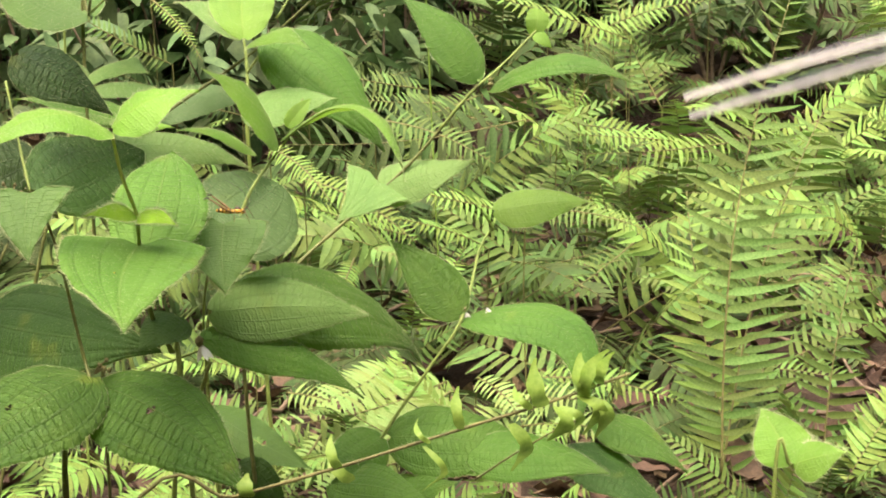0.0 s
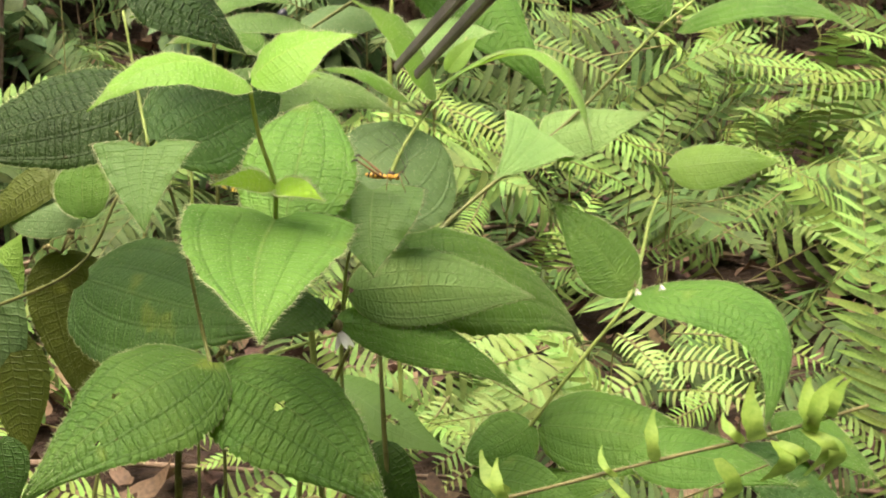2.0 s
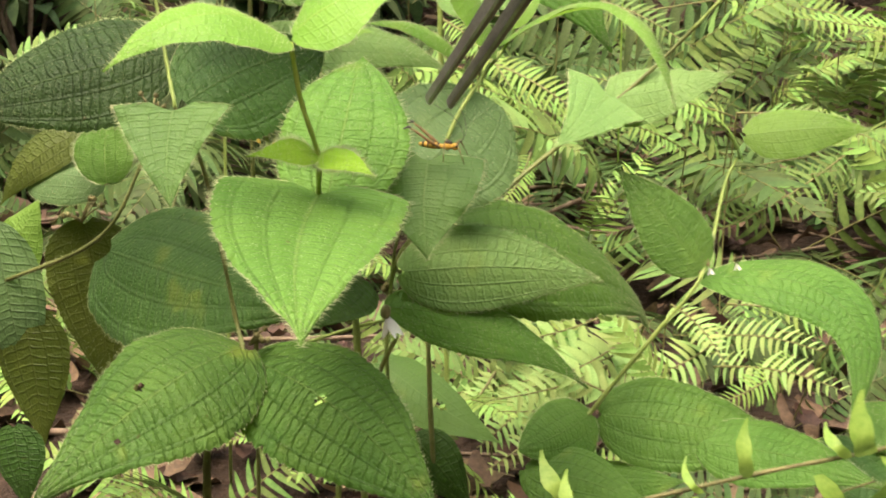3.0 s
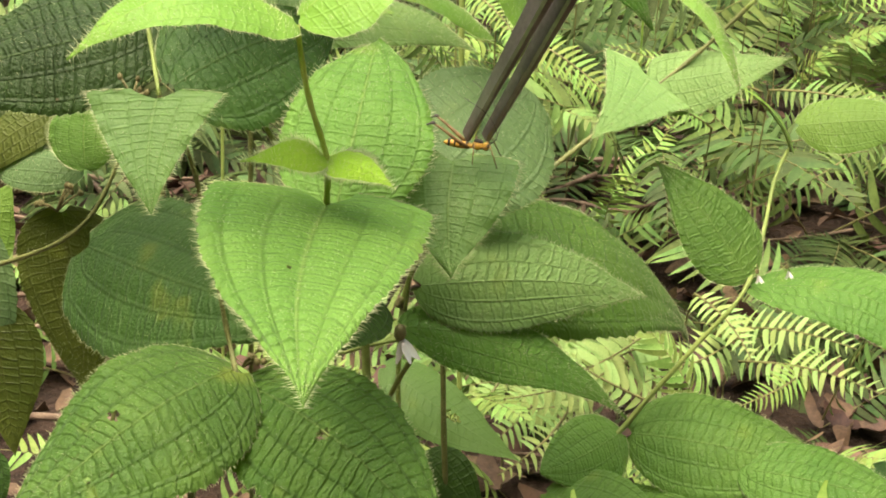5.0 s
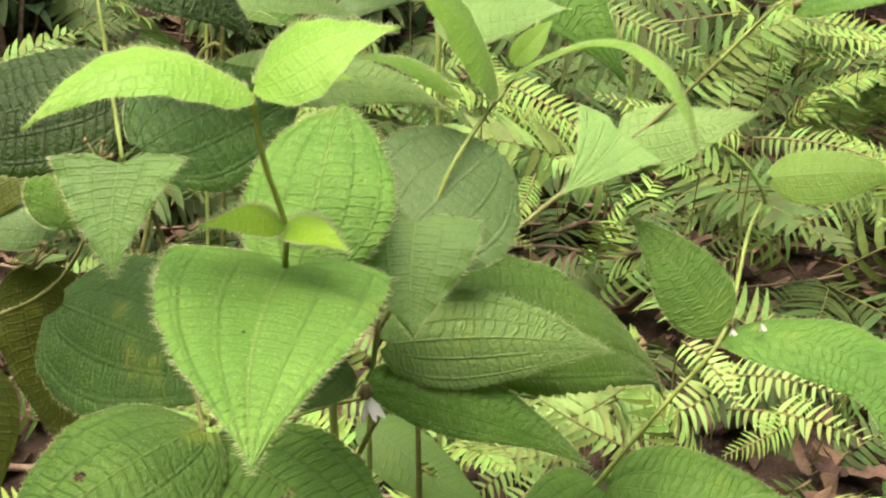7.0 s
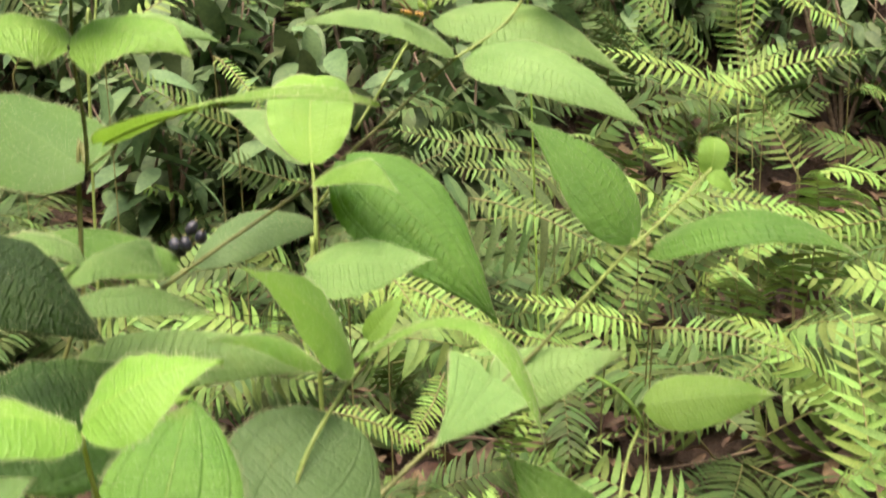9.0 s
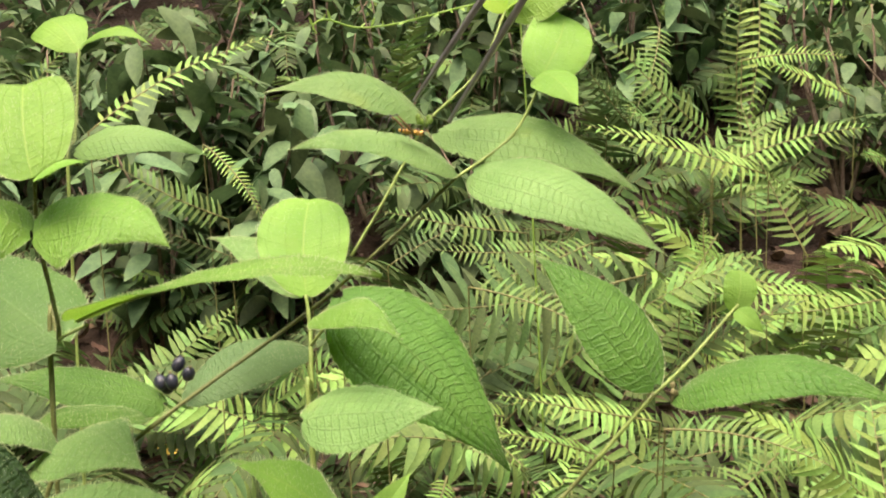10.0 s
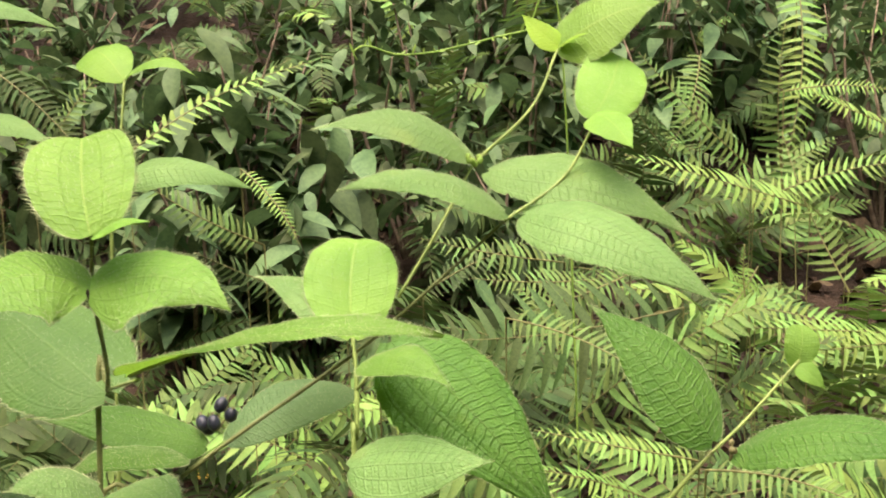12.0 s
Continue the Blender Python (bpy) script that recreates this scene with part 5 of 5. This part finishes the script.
def grip(tip, back, turn):
    """The forceps' pose: its points at tip, its shaft towards back, turned about the shaft."""
    z = (Vector(back) - Vector(tip)).normalized()
    x = Vector((0, 1, 0)).cross(z).normalized()
    y = z.cross(x)
    m = Matrix((x, y, z)).transposed().to_4x4()
    return Matrix.Translation(tip) @ m @ pose(0, 0, 0, 0, 0, turn)


def about(pivot, rx, ry, rz):
    """A small turn about a point."""
    return Matrix.Translation(pivot) @ pose(0, 0, 0, rx, ry, rz) @ Matrix.Translation(-Vector(pivot))


def motions():
    walk(tweezer, [(t, grip(tip, back, turn)) for t, tip, back, turn in (
        (0, (0.2956, 0.0300, 0.6567), (0.3961, 0.0000, 0.6840), 18),
        (0.2, (0.2664, 0.0300, 0.6970), (0.3166, 0.0000, 0.7229), 18),
        (0.4, (0.2028, 0.0300, 0.7030), (0.2320, 0.0000, 0.7190), 18),
        (0.5, (0.1795, 0.0300, 0.7014), (0.2085, 0.0000, 0.7166), 18),
        (0.6, (0.1523, 0.0300, 0.6972), (0.1855, 0.0000, 0.7189), 18),
        (0.8, (0.1112, 0.0400, 0.7152), (0.1428, 0.0100, 0.7424), 18),
        (1.0, (0.0884, 0.0450, 0.6921), (0.1207, 0.0150, 0.7145), 30),
        (1.2, (0.0857, 0.0500, 0.6762), (0.1164, 0.0200, 0.7091), 30),
        (1.5, (0.0695, 0.0500, 0.6735), (0.0962, 0.0200, 0.7029), 30),
        (1.8, (0.0594, 0.0500, 0.6670), (0.0836, 0.0200, 0.6937), 30),
        (2.2, (0.0541, 0.0500, 0.6501), (0.0821, 0.0200, 0.6843), 30),
        (2.5, (0.0489, 0.0500, 0.6437), (0.0725, 0.0200, 0.6771), 30),
        (2.8, (0.0466, 0.0500, 0.6335), (0.0714, 0.0200, 0.6726), 30),
        (3.2, (0.0448, 0.0500, 0.6247), (0.0688, 0.0200, 0.6669), 30),
        (4.0, (0.0501, 0.0500, 0.6146), (0.0718, 0.0200, 0.6648), 30),
        (4.8, (0.0498, 0.0500, 0.6132), (0.0721, 0.0200, 0.6633), 30),
        (5.0, (0.0485, 0.0500, 0.6138), (0.0698, 0.0200, 0.6630), 30),
        (5.5, (0.0490, 0.0500, 0.6121), (0.0716, 0.0200, 0.6676), 30),
        (5.9, (0.0473, 0.0500, 0.6109), (0.0728, 0.0200, 0.6671), 30),
        (6.0, (0.0469, 0.0520, 0.6088), (0.0735, 0.0220, 0.6668), 30),
        (6.1, (0.0467, 0.0550, 0.6075), (0.0755, 0.0250, 0.6682), 30),
        (6.2, (0.0416, 0.0550, 0.6098), (0.0726, 0.0250, 0.6697), 35),
        (6.3, (0.0408, 0.0550, 0.6119), (0.0707, 0.0250, 0.6712), 32),
        (6.4, (0.0422, 0.0500, 0.6185), (0.0696, 0.0200, 0.6731), 30),
        (6.5, (0.0407, 0.0450, 0.6291), (0.0690, 0.0150, 0.6750), 30),
        (6.6, (0.0367, 0.0400, 0.6495), (0.0569, 0.0100, 0.6757), 25),
        (6.7, (0.0568, 0.0300, 0.6513), (0.0878, 0.0000, 0.6777), 80),
        (7.0, (0.2600, -0.0200, 0.8600), (0.4200, -0.0600, 0.9400), 80),
        (7.6, (0.3500, 0.1500, 1.0800), (0.4500, 0.1000, 1.2200), 40),
        (8.6, (0.2600, 0.3600, 1.0200), (0.3300, 0.3100, 1.1400), 10),
        (9.5, (0.1278, 0.4200, 0.8158), (0.1795, 0.3900, 0.8925), 2),
        (10.0, (0.1289, 0.4200, 0.8135), (0.1794, 0.3900, 0.8858), 2),
        (10.5, (0.1297, 0.4200, 0.8143), (0.1789, 0.3900, 0.8854), 2),
        (11.0, (0.1292, 0.4200, 0.8144), (0.1779, 0.3900, 0.8848), 2),
        (11.2, (0.1231, 0.4200, 0.8097), (0.1790, 0.3900, 0.8847), 2),
        (11.3, (0.1246, 0.4200, 0.8021), (0.1878, 0.3900, 0.8843), 30),
        (11.4, (0.1245, 0.4200, 0.7937), (0.1907, 0.3900, 0.8842), 30),
        (11.5, (0.1284, 0.4200, 0.7938), (0.1939, 0.3900, 0.8840), 30),
        (11.6, (0.1297, 0.4100, 0.8052), (0.1921, 0.3800, 0.8848), 30),
        (11.7, (0.1331, 0.4000, 0.8176), (0.1924, 0.3700, 0.8855), 5),
        (11.8, (0.1272, 0.3800, 0.8401), (0.1764, 0.3500, 0.8855), 40),
        (11.9, (0.1176, 0.3700, 0.8769), (0.1460, 0.3400, 0.8957), 60),
        (12.0, (0.1800, 0.3000, 1.0500), (0.3000, 0.2300, 1.1200), 70),
    )])
    openings = ((0, 1.0), (3.2, 0.75), (4.8, 0.55), (5.9, 0.45), (6.1, 0.4), (6.3, 0.0), (7, 0.0), (8.6, 1.6), (9.5, 2.3), (11.1, 2.2), (11.3, 0.1), (12, 0.1))
    for s, blade in zip((1, -1), blades):
        walk(blade, [(t, pose(0, 0, 0.26, 0, s * a, 0)) for t, a in openings])
    walk(cricket, [(t, pose(*p, *turn)) for t, p, turn in (
        (0, (0.0457, 0.0480, 0.6068), (8, 6, -8)), (5.9, (0.0457, 0.0480, 0.6068), (8, 6, -8)), (6.0, (0.0327, 0.0750, 0.6041), (8, 10, 0)), (6.1, (0.0261, 0.1300, 0.5916), (10, 0, 20)), (6.3, (0.0021, 0.2400, 0.5644), (5, 0, 40)), (6.8, (0.0021, 0.2400, 0.5644), (5, 0, 40)),
        (7.3, (0.0600, 0.4500, 0.9200), (5, -20, 60)), (7.7, (0.1142, 0.3850, 0.7970), (0, 12, 25)), (11.1, (0.1142, 0.3850, 0.7970), (0, 12, 25)), (11.2, (0.1048, 0.3800, 0.8002), (0, 0, 60)), (11.3, (0.0293, 0.4000, 0.8755), (0, -20, 100)),
        (11.5, (-0.1800, 0.4200, 1.1000), (0, 0, 150)), (12, (-0.6000, 0.4500, 0.2400), (0, 0, 180)),
    )])
    joint = Vector((0.0769, 0.4000, 0.7252)) - P6[1]
    for side_twig, share in ((K, 1.0), (L, 1.15)):
        walk(side_twig[0], [(t, about(joint, 0, a * share, 0)) for t, a in ((0, 0), (11.1, 0), (11.2, 0.3), (11.4, 1.6), (11.55, 2.0), (11.7, 0.8), (11.85, -0.3), (12, 0))])
    flick = Vector((0.1380, 0.4030, 0.7780)) - P6[1]
    walk(shaken, [(t, about(flick, 0, a, 0)) for t, a in ((0, 0), (11.1, 0), (11.2, -7), (11.3, -10), (11.4, 3), (11.55, -2), (11.7, 0), (12, 0))])
    perch = Vector((0.041, 0.056, 0.6042)) - P1[1]
    walk(touched, [(t, about(perch, a, b, 0)) for t, a, b in ((0, 0, 0), (5.9, 0, 0), (6.0, 4, -2), (6.1, -3, 3), (6.2, 4, 1), (6.35, 1, -2), (6.6, -1, 0), (6.8, 0, 0), (12, 0, 0))])


motions()
